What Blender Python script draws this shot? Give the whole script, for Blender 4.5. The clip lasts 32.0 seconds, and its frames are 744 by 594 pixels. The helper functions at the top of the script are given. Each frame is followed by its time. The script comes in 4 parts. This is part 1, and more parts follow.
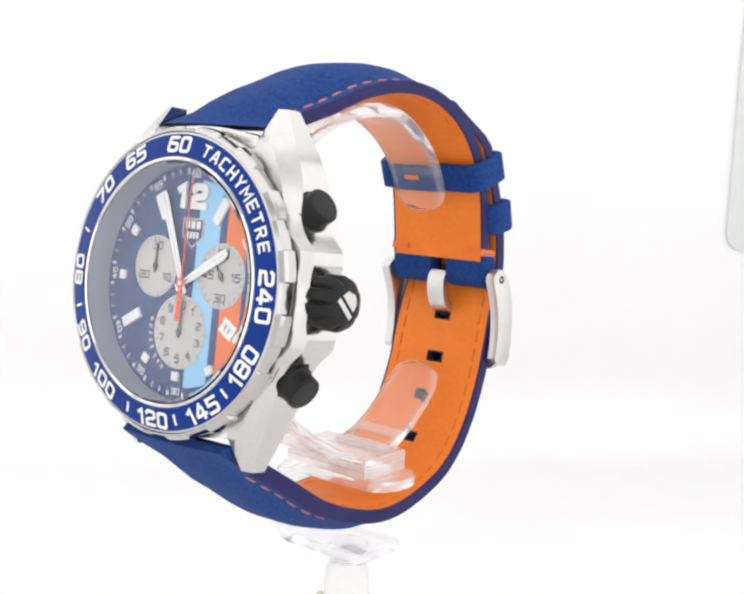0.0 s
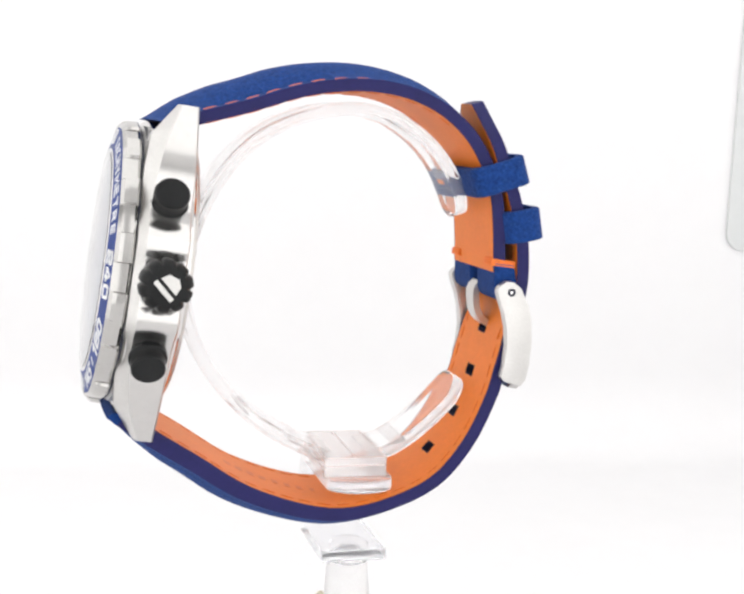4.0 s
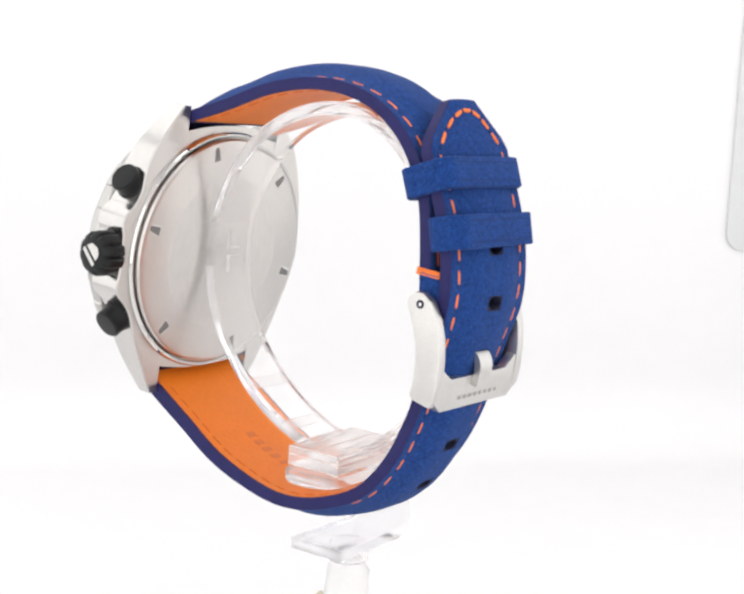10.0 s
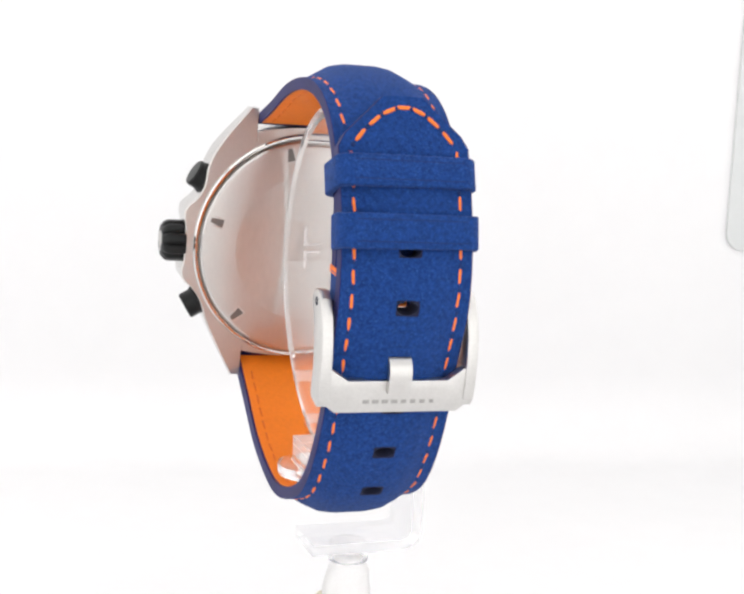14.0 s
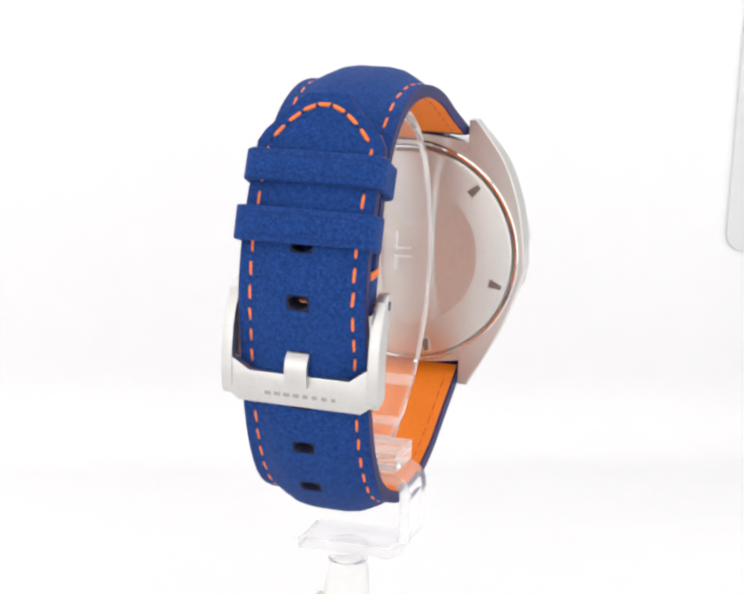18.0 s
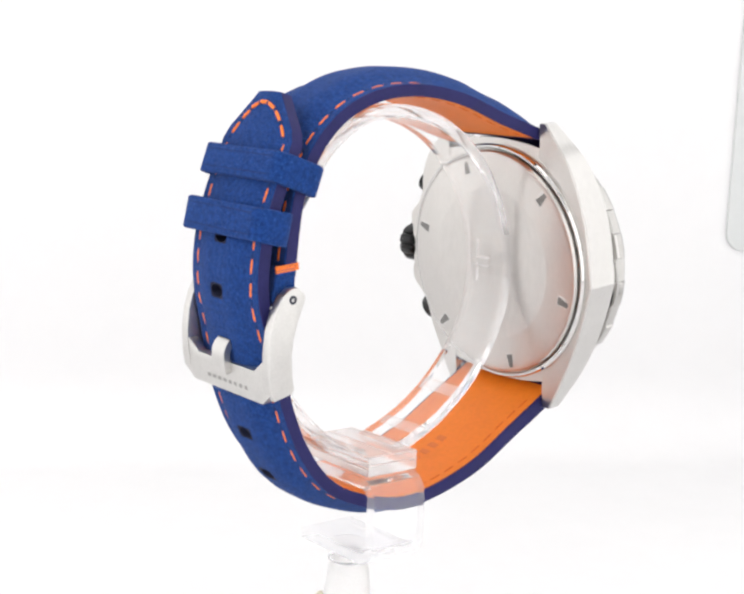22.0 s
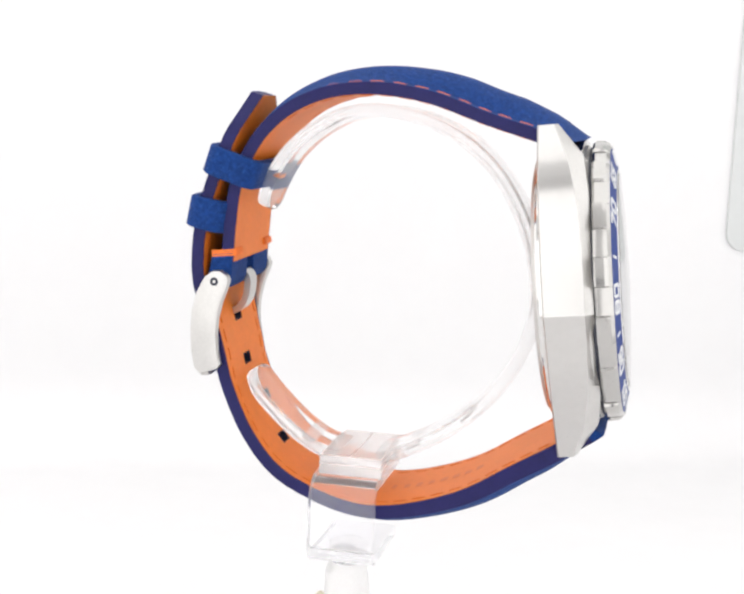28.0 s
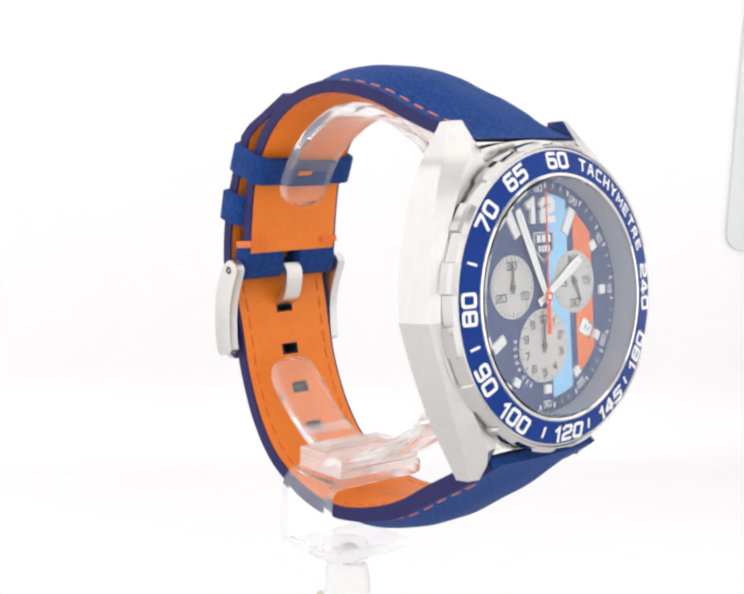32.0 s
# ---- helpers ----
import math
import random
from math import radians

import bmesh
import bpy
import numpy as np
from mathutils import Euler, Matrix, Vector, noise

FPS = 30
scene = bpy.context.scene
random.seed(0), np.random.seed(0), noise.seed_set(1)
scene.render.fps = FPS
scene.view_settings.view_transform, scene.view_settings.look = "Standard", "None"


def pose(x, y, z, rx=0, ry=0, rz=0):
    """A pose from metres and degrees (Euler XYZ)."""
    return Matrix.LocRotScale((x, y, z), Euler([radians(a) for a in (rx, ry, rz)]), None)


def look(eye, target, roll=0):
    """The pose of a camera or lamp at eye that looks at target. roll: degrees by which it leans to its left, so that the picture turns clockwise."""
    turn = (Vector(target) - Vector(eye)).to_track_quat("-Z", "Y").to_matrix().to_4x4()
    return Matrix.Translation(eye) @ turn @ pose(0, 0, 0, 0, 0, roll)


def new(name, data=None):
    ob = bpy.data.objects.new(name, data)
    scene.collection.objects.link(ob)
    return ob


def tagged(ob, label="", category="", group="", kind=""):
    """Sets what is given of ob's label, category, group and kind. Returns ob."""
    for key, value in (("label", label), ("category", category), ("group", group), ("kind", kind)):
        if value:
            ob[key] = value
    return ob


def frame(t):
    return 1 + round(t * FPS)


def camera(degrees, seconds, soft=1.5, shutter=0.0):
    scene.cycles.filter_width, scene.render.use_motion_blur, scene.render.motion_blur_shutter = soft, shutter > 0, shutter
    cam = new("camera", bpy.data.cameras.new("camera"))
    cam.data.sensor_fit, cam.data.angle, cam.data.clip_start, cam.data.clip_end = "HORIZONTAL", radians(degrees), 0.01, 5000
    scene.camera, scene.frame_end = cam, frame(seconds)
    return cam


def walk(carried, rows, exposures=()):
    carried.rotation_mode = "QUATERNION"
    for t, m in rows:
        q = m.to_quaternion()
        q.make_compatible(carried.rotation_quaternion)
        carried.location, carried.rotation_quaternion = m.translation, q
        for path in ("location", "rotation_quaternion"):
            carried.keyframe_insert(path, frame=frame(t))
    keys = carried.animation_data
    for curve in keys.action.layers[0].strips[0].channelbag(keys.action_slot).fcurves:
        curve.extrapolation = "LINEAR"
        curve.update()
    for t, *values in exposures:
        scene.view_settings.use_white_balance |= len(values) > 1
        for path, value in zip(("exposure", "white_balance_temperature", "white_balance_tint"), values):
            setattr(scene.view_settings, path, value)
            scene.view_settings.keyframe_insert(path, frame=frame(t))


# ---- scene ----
# Turntable axis = world z axis; the camera stands still before it.
cam = camera(32.2, 32.0, 2.7)
EYE = look((0.0, -0.205, 0.03338), (0.0010045, -0.1060935, 0.018666), 2.5)
walk(cam, [(0.0, EYE), (32.0, EYE)])

# ---- light ----
world = bpy.data.worlds.new("world")
world.use_nodes = True
world.node_tree.nodes["Background"].inputs[0].default_value = (0.09, 0.09, 0.095, 1)
world.node_tree.nodes["Background"].inputs[1].default_value = 0.5
scene.world = world
scene.view_settings.exposure = 0.0


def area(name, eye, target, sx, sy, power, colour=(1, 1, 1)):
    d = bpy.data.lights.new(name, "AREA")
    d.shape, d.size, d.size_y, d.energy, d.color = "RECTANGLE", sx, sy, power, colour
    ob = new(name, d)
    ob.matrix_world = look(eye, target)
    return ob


area("ceiling_lamp", (0, 0.047, 0.242), (0, 0.047, 0), 0.50, 0.306, 0.36, (1.0, 0.998, 0.98))
area("side_lamp_left", (-0.252, -0.02, 0.085), (0, -0.02, 0.085), 0.38, 0.29, 0.20, (1.0, 0.996, 0.98))
area("side_lamp_right", (0.252, -0.02, 0.085), (0, -0.02, 0.085), 0.38, 0.29, 0.20, (1.0, 0.996, 0.98))
# unseen soft fill lamps, added on both sides of the camera slot
area("front_fill_left", (-0.128, -0.213, 0.068), (-0.128, 0, 0.068), 0.22, 0.27, 0.165, (1.0, 0.996, 0.985))
area("front_fill_right", (0.128, -0.213, 0.068), (0.128, 0, 0.068), 0.22, 0.27, 0.165, (1.0, 0.996, 0.985))

# ---- materials ----


def mat(name, colour, rough=0.5, metal=0.0, vary=0.0, scale=200.0, bump=0.0, bump_scale=900.0, sheen=0.0, stretch=None,
        colour2=None, coat=0.0, rough_vary=0.0, spec=0.5, fleck=None):
    """Two scales of variation: a broad tint and fine grain in colour, roughness and relief."""
    m = bpy.data.materials.new(name)
    m.use_nodes = True
    nt = m.node_tree
    b = nt.nodes["Principled BSDF"]
    b.inputs["Base Color"].default_value = (*colour, 1)
    b.inputs["Roughness"].default_value = rough
    b.inputs["Metallic"].default_value = metal
    b.inputs["Sheen Weight"].default_value = sheen
    b.inputs["Sheen Roughness"].default_value = 0.5
    b.inputs["Coat Weight"].default_value = coat
    b.inputs["Specular IOR Level"].default_value = spec
    tc = nt.nodes.new("ShaderNodeTexCoord")
    mp = nt.nodes.new("ShaderNodeMapping")
    if stretch:
        mp.inputs["Scale"].default_value = stretch
    nt.links.new(tc.outputs["Object"], mp.inputs["Vector"])

    def grain(s, detail=4.0):
        n = nt.nodes.new("ShaderNodeTexNoise")
        n.inputs["Scale"].default_value, n.inputs["Detail"].default_value = s, detail
        nt.links.new(mp.outputs["Vector"], n.inputs["Vector"])
        return n.outputs["Fac"]

    if vary or colour2:
        a, c = grain(scale), grain(scale * 9, 2.0)
        mix = nt.nodes.new("ShaderNodeMath")
        mix.operation = "MULTIPLY_ADD"
        nt.links.new(a, mix.inputs[0])
        mix.inputs[1].default_value = 0.5
        half = nt.nodes.new("ShaderNodeMath")
        half.operation = "MULTIPLY"
        nt.links.new(c, half.inputs[0])
        half.inputs[1].default_value = 0.5
        nt.links.new(half.outputs[0], mix.inputs[2])
        ramp = nt.nodes.new("ShaderNodeValToRGB")
        lo = [v * (1 - vary) for v in colour]
        hi = colour2 or [min(1, v * (1 + vary)) for v in colour]
        ramp.color_ramp.elements[0].position, ramp.color_ramp.elements[1].position = 0.34, 0.66
        ramp.color_ramp.elements[0].color, ramp.color_ramp.elements[1].color = (*lo, 1), (*hi, 1)
        nt.links.new(mix.outputs[0], ramp.inputs[0])
        out = ramp.outputs[0]
        if fleck:
            spots = nt.nodes.new("ShaderNodeMapRange")
            spots.inputs["From Min"].default_value, spots.inputs["From Max"].default_value = 0.60, 0.72
            nt.links.new(grain(scale * 2.6, 3.0), spots.inputs["Value"])
            mx = nt.nodes.new("ShaderNodeMix")
            mx.data_type = "RGBA"
            nt.links.new(spots.outputs[0], mx.inputs["Factor"])
            nt.links.new(out, mx.inputs["A"])
            mx.inputs["B"].default_value = (*fleck, 1)
            out = mx.outputs["Result"]
        nt.links.new(out, b.inputs["Base Color"])
    if rough_vary:
        mr = nt.nodes.new("ShaderNodeMapRange")
        mr.inputs["To Min"].default_value, mr.inputs["To Max"].default_value = rough - rough_vary, rough + rough_vary
        nt.links.new(grain(scale * 2), mr.inputs["Value"])
        nt.links.new(mr.outputs[0], b.inputs["Roughness"])
    if bump:
        bp = nt.nodes.new("ShaderNodeBump")
        bp.inputs["Strength"].default_value, bp.inputs["Distance"].default_value = bump, 0.0002
        nt.links.new(grain(bump_scale), bp.inputs["Height"])
        nt.links.new(bp.outputs["Normal"], b.inputs["Normal"])
    return m


def clear(name, tint=(1, 1, 1), rough=0.0, ior=1.49, bump=0.0):
    m = mat(name, tint, rough, bump=bump, bump_scale=350.0)
    b = m.node_tree.nodes["Principled BSDF"]
    b.inputs["Transmission Weight"].default_value = 1.0
    b.inputs["IOR"].default_value = ior
    return m


SUEDE = mat("blue_suede", (0.011, 0.045, 0.195), 0.95, vary=0.42, scale=1700, bump=1.0, bump_scale=3000, sheen=0.05, spec=0.12, fleck=(0.036, 0.115, 0.36))
EDGE = mat("navy_edge_paint", (0.018, 0.017, 0.094), 0.55, vary=0.14, scale=300, bump=0.08, bump_scale=900, spec=0.2)
LINING = mat("orange_leather", (0.83, 0.205, 0.013), 0.5, vary=0.06, scale=160, bump=0.12, bump_scale=1500, spec=0.35)
THREAD = mat("orange_thread", (0.92, 0.20, 0.03), 0.75, vary=0.2, scale=2500, bump=0.3, bump_scale=5000)
THREAD_DARK = mat("lining_thread", (0.68, 0.13, 0.008), 0.7, vary=0.2, scale=2500, bump=0.3, bump_scale=5000)
CREASE = mat("pressed_suede", (0.006, 0.026, 0.12), 0.95, vary=0.2, scale=1500)
EMBOSS = mat("pressed_leather", (0.70, 0.152, 0.0095), 0.5, vary=0.05, scale=160)
# near black, with the shade inside the strap holes put into the colour
PUNCH = mat("needle_hole", (0.006, 0.008, 0.03), 0.9)
POLISH = mat("polished_steel", (0.70, 0.69, 0.675), 0.07, 1.0, vary=0.02, scale=120, rough_vary=0.02)
BEZEL = mat("bezel_steel", (0.50, 0.49, 0.475), 0.12, 1.0, vary=0.03, scale=150, rough_vary=0.05)
CASE = mat("case_steel", (0.60, 0.588, 0.574), 0.17, 1.0, vary=0.03, scale=90, rough_vary=0.03, bump=0.02, bump_scale=400)
SATIN = mat("satin_steel", (0.60, 0.588, 0.572), 0.36, 1.0, vary=0.05, scale=300, bump=0.05, bump_scale=1500)
BACK = mat("caseback_steel", (0.575, 0.555, 0.535), 0.33, 1.0, vary=0.03, scale=120, bump=0.015, bump_scale=900, stretch=(2.5, 1, 1), rough_vary=0.04)
ENGRAVE = mat("engraved_mark", (0.37, 0.36, 0.35), 0.4, 1.0, vary=0.1, scale=900)
NOTCH = mat("shaded_steel", (0.20, 0.195, 0.19), 0.4, 1.0, vary=0.05, scale=300)
MEDAL = mat("engraved_steel", (0.575, 0.555, 0.535), 0.33, 1.0, vary=0.05, scale=420, bump=0.02, bump_scale=900, stretch=(2.5, 1, 1), rough_vary=0.04)
RUBBER = mat("black_coating", (0.008, 0.0085, 0.009), 0.38, vary=0.25, scale=300, bump=0.06, bump_scale=1200, spec=0.22)
ANODISED = mat("blue_anodised", (0.003, 0.030, 0.20), 0.4, 0.0, vary=0.08, scale=200, bump=0.03, bump_scale=2500, spec=0.13)
WHITE = mat("white_print", (0.80, 0.80, 0.79), 0.45, vary=0.03, scale=500)
DIAL = mat("navy_dial", (0.036, 0.066, 0.185), 0.55, vary=0.10, scale=250, bump=0.05, bump_scale=3000)
SKY = mat("light_blue_lacquer", (0.28, 0.57, 0.82), 0.5, vary=0.05, scale=250)
ORANGE = mat("orange_lacquer", (0.80, 0.185, 0.05), 0.5, vary=0.06, scale=250)
GREY = mat("silver_subdial", (0.53, 0.515, 0.50), 0.45, 0.05, vary=0.05, scale=400, bump=0.05, bump_scale=3000)
INK = mat("dark_print", (0.02, 0.022, 0.04), 0.5)
REHAUT = mat("flange_ring", (0.40, 0.43, 0.50), 0.45, 0.35, vary=0.1, scale=300)
GUN = mat("dark_steel_hand", (0.16, 0.155, 0.15), 0.35, 0.8, vary=0.05, scale=500)
RED = mat("orange_hand_paint", (0.85, 0.10, 0.03), 0.4, vary=0.04, scale=500)
GLASS = clear("sapphire_crystal", (0.985, 0.99, 1.0), 0.0, 1.38)
ACRYLIC = clear("clear_acrylic", (0.99, 0.99, 0.99), 0.02, 1.22, 0.02)
ACRYLIC.node_tree.nodes["Principled BSDF"].inputs["Transmission Weight"].default_value = 0.94
ACRYLIC_EDGE = clear("cut_acrylic_edge", (0.99, 0.985, 0.99), 0.15, 1.17, 0.05)
ACRYLIC_EDGE.node_tree.nodes["Principled BSDF"].inputs["Transmission Weight"].default_value = 0.84
ACRYLIC_BLOCK = clear("moulded_acrylic", (0.98, 0.965, 0.965), 0.06, 1.08, 0.05)
ACRYLIC_PLATE = clear("bent_acrylic", (0.985, 0.982, 0.992), 0.02, 1.13, 0.02)
ACRYLIC_BLOCK.node_tree.nodes["Principled BSDF"].inputs["Transmission Weight"].default_value = 0.72
ACRYLIC_PLATE.node_tree.nodes["Principled BSDF"].inputs["Transmission Weight"].default_value = 0.92
FROST = mat("frosted_acrylic", (0.96, 0.948, 0.945), 0.3, vary=0.05, scale=300, bump=0.4, bump_scale=300)
FROST.node_tree.nodes["Principled BSDF"].inputs["Transmission Weight"].default_value = 0.55
FROST.node_tree.nodes["Principled BSDF"].inputs["IOR"].default_value = 1.25
# pale pink that stands for light refracted at the block's edges
REFRACT_LINE = mat("refraction_line", (0.80, 0.68, 0.66), 0.35, vary=0.15, scale=900)
REFRACT_LINE.node_tree.nodes["Principled BSDF"].inputs["Transmission Weight"].default_value = 0.4
TIP = clear("clear_rod_tip", (0.985, 0.975, 0.97), 0.12, 1.06, 0.1)
TIP.node_tree.nodes["Principled BSDF"].inputs["Transmission Weight"].default_value = 0.95
GLUE = mat("dried_glue", (0.75, 0.70, 0.56), 0.4, vary=0.15, scale=500, bump=0.4, bump_scale=500)
PAPER = mat("white_paper", (0.835, 0.83, 0.838), 0.85, vary=0.008, scale=14, bump=0.02, bump_scale=700)
FABRIC = mat("white_diffuser_cloth", (0.84, 0.837, 0.84), 0.9, vary=0.01, scale=20, bump=0.05, bump_scale=1500)
PANEL = mat("pale_grey_plastic", (0.66, 0.675, 0.672), 0.5, vary=0.02, scale=30, bump=0.02, bump_scale=500)
ROOM = mat("room_paint", (0.20, 0.20, 0.21), 0.8, vary=0.05, scale=3)
PUTTY = mat("beige_putty", (0.70, 0.58, 0.44), 0.8, vary=0.1, scale=300, bump=0.2, bump_scale=600)

# ---- mesh helpers, in millimetres ----
MM = 0.001


def part(name, bm, material, parent, label="", flat=False, angle=0.6):
    """Links a bmesh, drawn in millimetres, as one mesh object under a thing or part."""
    bmesh.ops.recalc_face_normals(bm, faces=bm.faces)
    bmesh.ops.scale(bm, vec=(MM, MM, MM), verts=bm.verts)
    for e in bm.edges:
        e.smooth = len(e.link_faces) == 2 and e.calc_face_angle(9) < angle
    for f in bm.faces:
        f.smooth = not flat
    me = bpy.data.meshes.new(name)
    bm.to_mesh(me)
    bm.free()
    me.materials.append(material)
    ob = new(name, me)
    ob.parent = parent
    if label:
        tagged(ob, label)
    return ob


def thing(name, label, category, group="", kind=""):
    ob = new(name)
    ob.empty_display_size = 0.01
    return tagged(ob, label, category, group, kind)


def bevel(bm, width, seg=2, angle=0.5):
    es = [e for e in bm.edges if len(e.link_faces) == 2 and e.calc_face_angle(0) > angle]
    bmesh.ops.bevel(bm, geom=es, offset=width, segments=seg, affect="EDGES", profile=0.6)
    return bm


def box(x0, x1, y0, y1, z0, z1, bev=0.0, seg=2):
    bm = bmesh.new()
    bmesh.ops.create_cube(bm, size=1)
    for v in bm.verts:
        v.co = ((x0 + x1) / 2 + v.co.x * (x1 - x0), (y0 + y1) / 2 + v.co.y * (y1 - y0), (z0 + z1) / 2 + v.co.z * (z1 - z0))
    return bevel(bm, bev, seg) if bev else bm


def prism(pts, z0, z1, bev=0.0, seg=2):
    """A flat outline raised from z0 to z1."""
    bm = bmesh.new()
    f = bm.faces.new([bm.verts.new((x, y, z0)) for x, y in pts])
    up = bmesh.ops.extrude_face_region(bm, geom=[f])
    for v in (g for g in up["geom"] if isinstance(g, bmesh.types.BMVert)):
        v.co.z = z1
    return bevel(bm, bev, seg) if bev else bm


def revolve(prof, n=96, closed=True):
    """A profile of (r, z) turned about z; closed makes it a ring."""
    bm = bmesh.new()
    rings = []
    for k in range(n):
        a = 2 * math.pi * k / n
        rings.append([bm.verts.new((r * math.sin(a), r * math.cos(a), z)) for r, z in prof])
    m = len(prof)
    for k in range(n):
        p, q = rings[k], rings[(k + 1) % n]
        for j in range(m if closed else m - 1):
            bm.faces.new((p[j], p[(j + 1) % m], q[(j + 1) % m], q[j]))
    if not closed:
        bmesh.ops.remove_doubles(bm, verts=bm.verts, dist=1e-4)
    return bm


def disc(r, z0, z1, bev=0.1, n=72):
    """A solid turned disc with eased rims."""
    return revolve([(0, z0), (r - bev, z0), (r, z0 + bev), (r, z1 - bev), (r - bev, z1), (0, z1)], n, False)


def slab(top, bottom, holes=()):
    """A sheet between two equal grids of points, with cells left open where holes say so."""
    bm = bmesh.new()
    t = [[bm.verts.new(p) for p in row] for row in top]
    b = [[bm.verts.new(p) for p in row] for row in bottom]
    ni, nj = len(t), len(t[0])
    full = lambda i, j: 0 <= i < ni - 1 and 0 <= j < nj - 1 and (i, j) not in holes
    for i in range(ni - 1):
        for j in range(nj - 1):
            if not full(i, j):
                continue
            bm.faces.new((t[i][j], t[i + 1][j], t[i + 1][j + 1], t[i][j + 1]))
            bm.faces.new((b[i][j], b[i][j + 1], b[i + 1][j + 1], b[i + 1][j]))
            for di, dj, p, q in ((-1, 0, (i, j), (i, j + 1)), (1, 0, (i + 1, j), (i + 1, j + 1)), (0, -1, (i, j), (i + 1, j)), (0, 1, (i, j + 1), (i + 1, j + 1))):
                if not full(i + di, j + dj):
                    bm.faces.new((t[p[0]][p[1]], t[q[0]][q[1]], b[q[0]][q[1]], b[p[0]][p[1]]))
    return bm


def moved(bm, m):
    bmesh.ops.transform(bm, matrix=m, verts=bm.verts)
    return bm


def joined(*bms):
    out = bmesh.new()
    for b in bms:
        me = bpy.data.meshes.new("tmp")
        b.to_mesh(me)
        b.free()
        out.from_mesh(me)
        bpy.data.meshes.remove(me)
    return out


def spline(pts, step=1.0):
    """A smooth curve through a few points, resampled evenly: a list of (point, tangent)."""
    p = [np.array(q, float) for q in pts]
    p = [2 * p[0] - p[1], *p, 2 * p[-1] - p[-2]]
    fine = []
    for a, b, c, d in zip(p, p[1:], p[2:], p[3:]):
        for u in np.linspace(0, 1, 24, endpoint=False):
            fine.append(0.5 * (2 * b + (c - a) * u + (2 * a - 5 * b + 4 * c - d) * u * u + (3 * b - a - 3 * c + d) * u ** 3))
    fine.append(p[-2])
    fine = np.array(fine)
    s = np.concatenate([[0], np.cumsum(np.linalg.norm(np.diff(fine, axis=0), axis=1))])
    n = max(2, round(s[-1] / step))

    def at(d):
        q = np.array([np.interp(d, s, fine[:, k]) for k in range(fine.shape[1])])
        e = np.array([np.interp(min(d + 0.3, s[-1]), s, fine[:, k]) - np.interp(max(d - 0.3, 0), s, fine[:, k]) for k in range(fine.shape[1])])
        return q, e / np.linalg.norm(e)

    return at, s[-1], n


# squared figures as strokes in a box 0.62 wide and 1 high
O = [(0.1, 0), (0.52, 0), (0.62, 0.1), (0.62, 0.9), (0.52, 1), (0.1, 1), (0, 0.9), (0, 0.1), (0.1, 0)]
STROKES = {
    "0": [O], "1": [[(0.12, 0.82), (0.34, 1.0), (0.34, 0)]],
    "2": [[(0, 0.86), (0.1, 1), (0.52, 1), (0.62, 0.9), (0.62, 0.6), (0.52, 0.5), (0.1, 0.42), (0, 0.34), (0, 0), (0.62, 0)]],
    "3": [[(0, 0.98), (0.52, 0.98), (0.62, 0.88), (0.62, 0.62), (0.5, 0.5), (0.62, 0.4), (0.62, 0.1), (0.52, 0), (0, 0)], [(0.15, 0.51), (0.48, 0.51)]],
    "4": [[(0.46, 0), (0.46, 0.72)], [(0.36, 1.0), (0, 0.36), (0, 0.24), (0.64, 0.24)]],
    "5": [[(0.6, 1), (0, 1), (0, 0.56), (0.52, 0.56), (0.62, 0.46), (0.62, 0.1), (0.52, 0), (0, 0)]],
    "6": [[(0.58, 1), (0.1, 1), (0, 0.9), (0, 0.1), (0.1, 0), (0.52, 0), (0.62, 0.1), (0.62, 0.46), (0.52, 0.56), (0.02, 0.56)]],
    "7": [[(0, 1), (0.62, 1), (0.62, 0.86), (0.24, 0)]],
    "8": [O, [(0.06, 0.53), (0.56, 0.53)]],
    "9": [[(0.04, 0), (0.52, 0), (0.62, 0.1), (0.62, 0.9), (0.52, 1), (0.1, 1), (0, 0.9), (0, 0.54), (0.1, 0.44), (0.6, 0.44)]],
    "T": [[(0, 1), (0.62, 1)], [(0.31, 0.98), (0.31, 0)]], "A": [[(0, 0), (0.24, 1), (0.4, 1), (0.64, 0)], [(0.12, 0.32), (0.52, 0.32)]],
    "C": [[(0.6, 1), (0.1, 1), (0, 0.9), (0, 0.1), (0.1, 0), (0.6, 0)]], "H": [[(0, 0), (0, 1)], [(0.62, 0), (0.62, 1)], [(0.02, 0.5), (0.6, 0.5)]],
    "Y": [[(0, 1), (0.31, 0.46), (0.62, 1)], [(0.31, 0.48), (0.31, 0)]], "M": [[(0, 0), (0, 1), (0.38, 0.35), (0.76, 1), (0.76, 0)]],
    "E": [[(0.6, 1), (0, 1), (0, 0), (0.6, 0)], [(0.02, 0.5), (0.52, 0.5)]], "R": [[(0, 0), (0, 1), (0.5, 1), (0.6, 0.9), (0.6, 0.58), (0.5, 0.48), (0.02, 0.48)], [(0.28, 0.46), (0.62, 0)]],
}


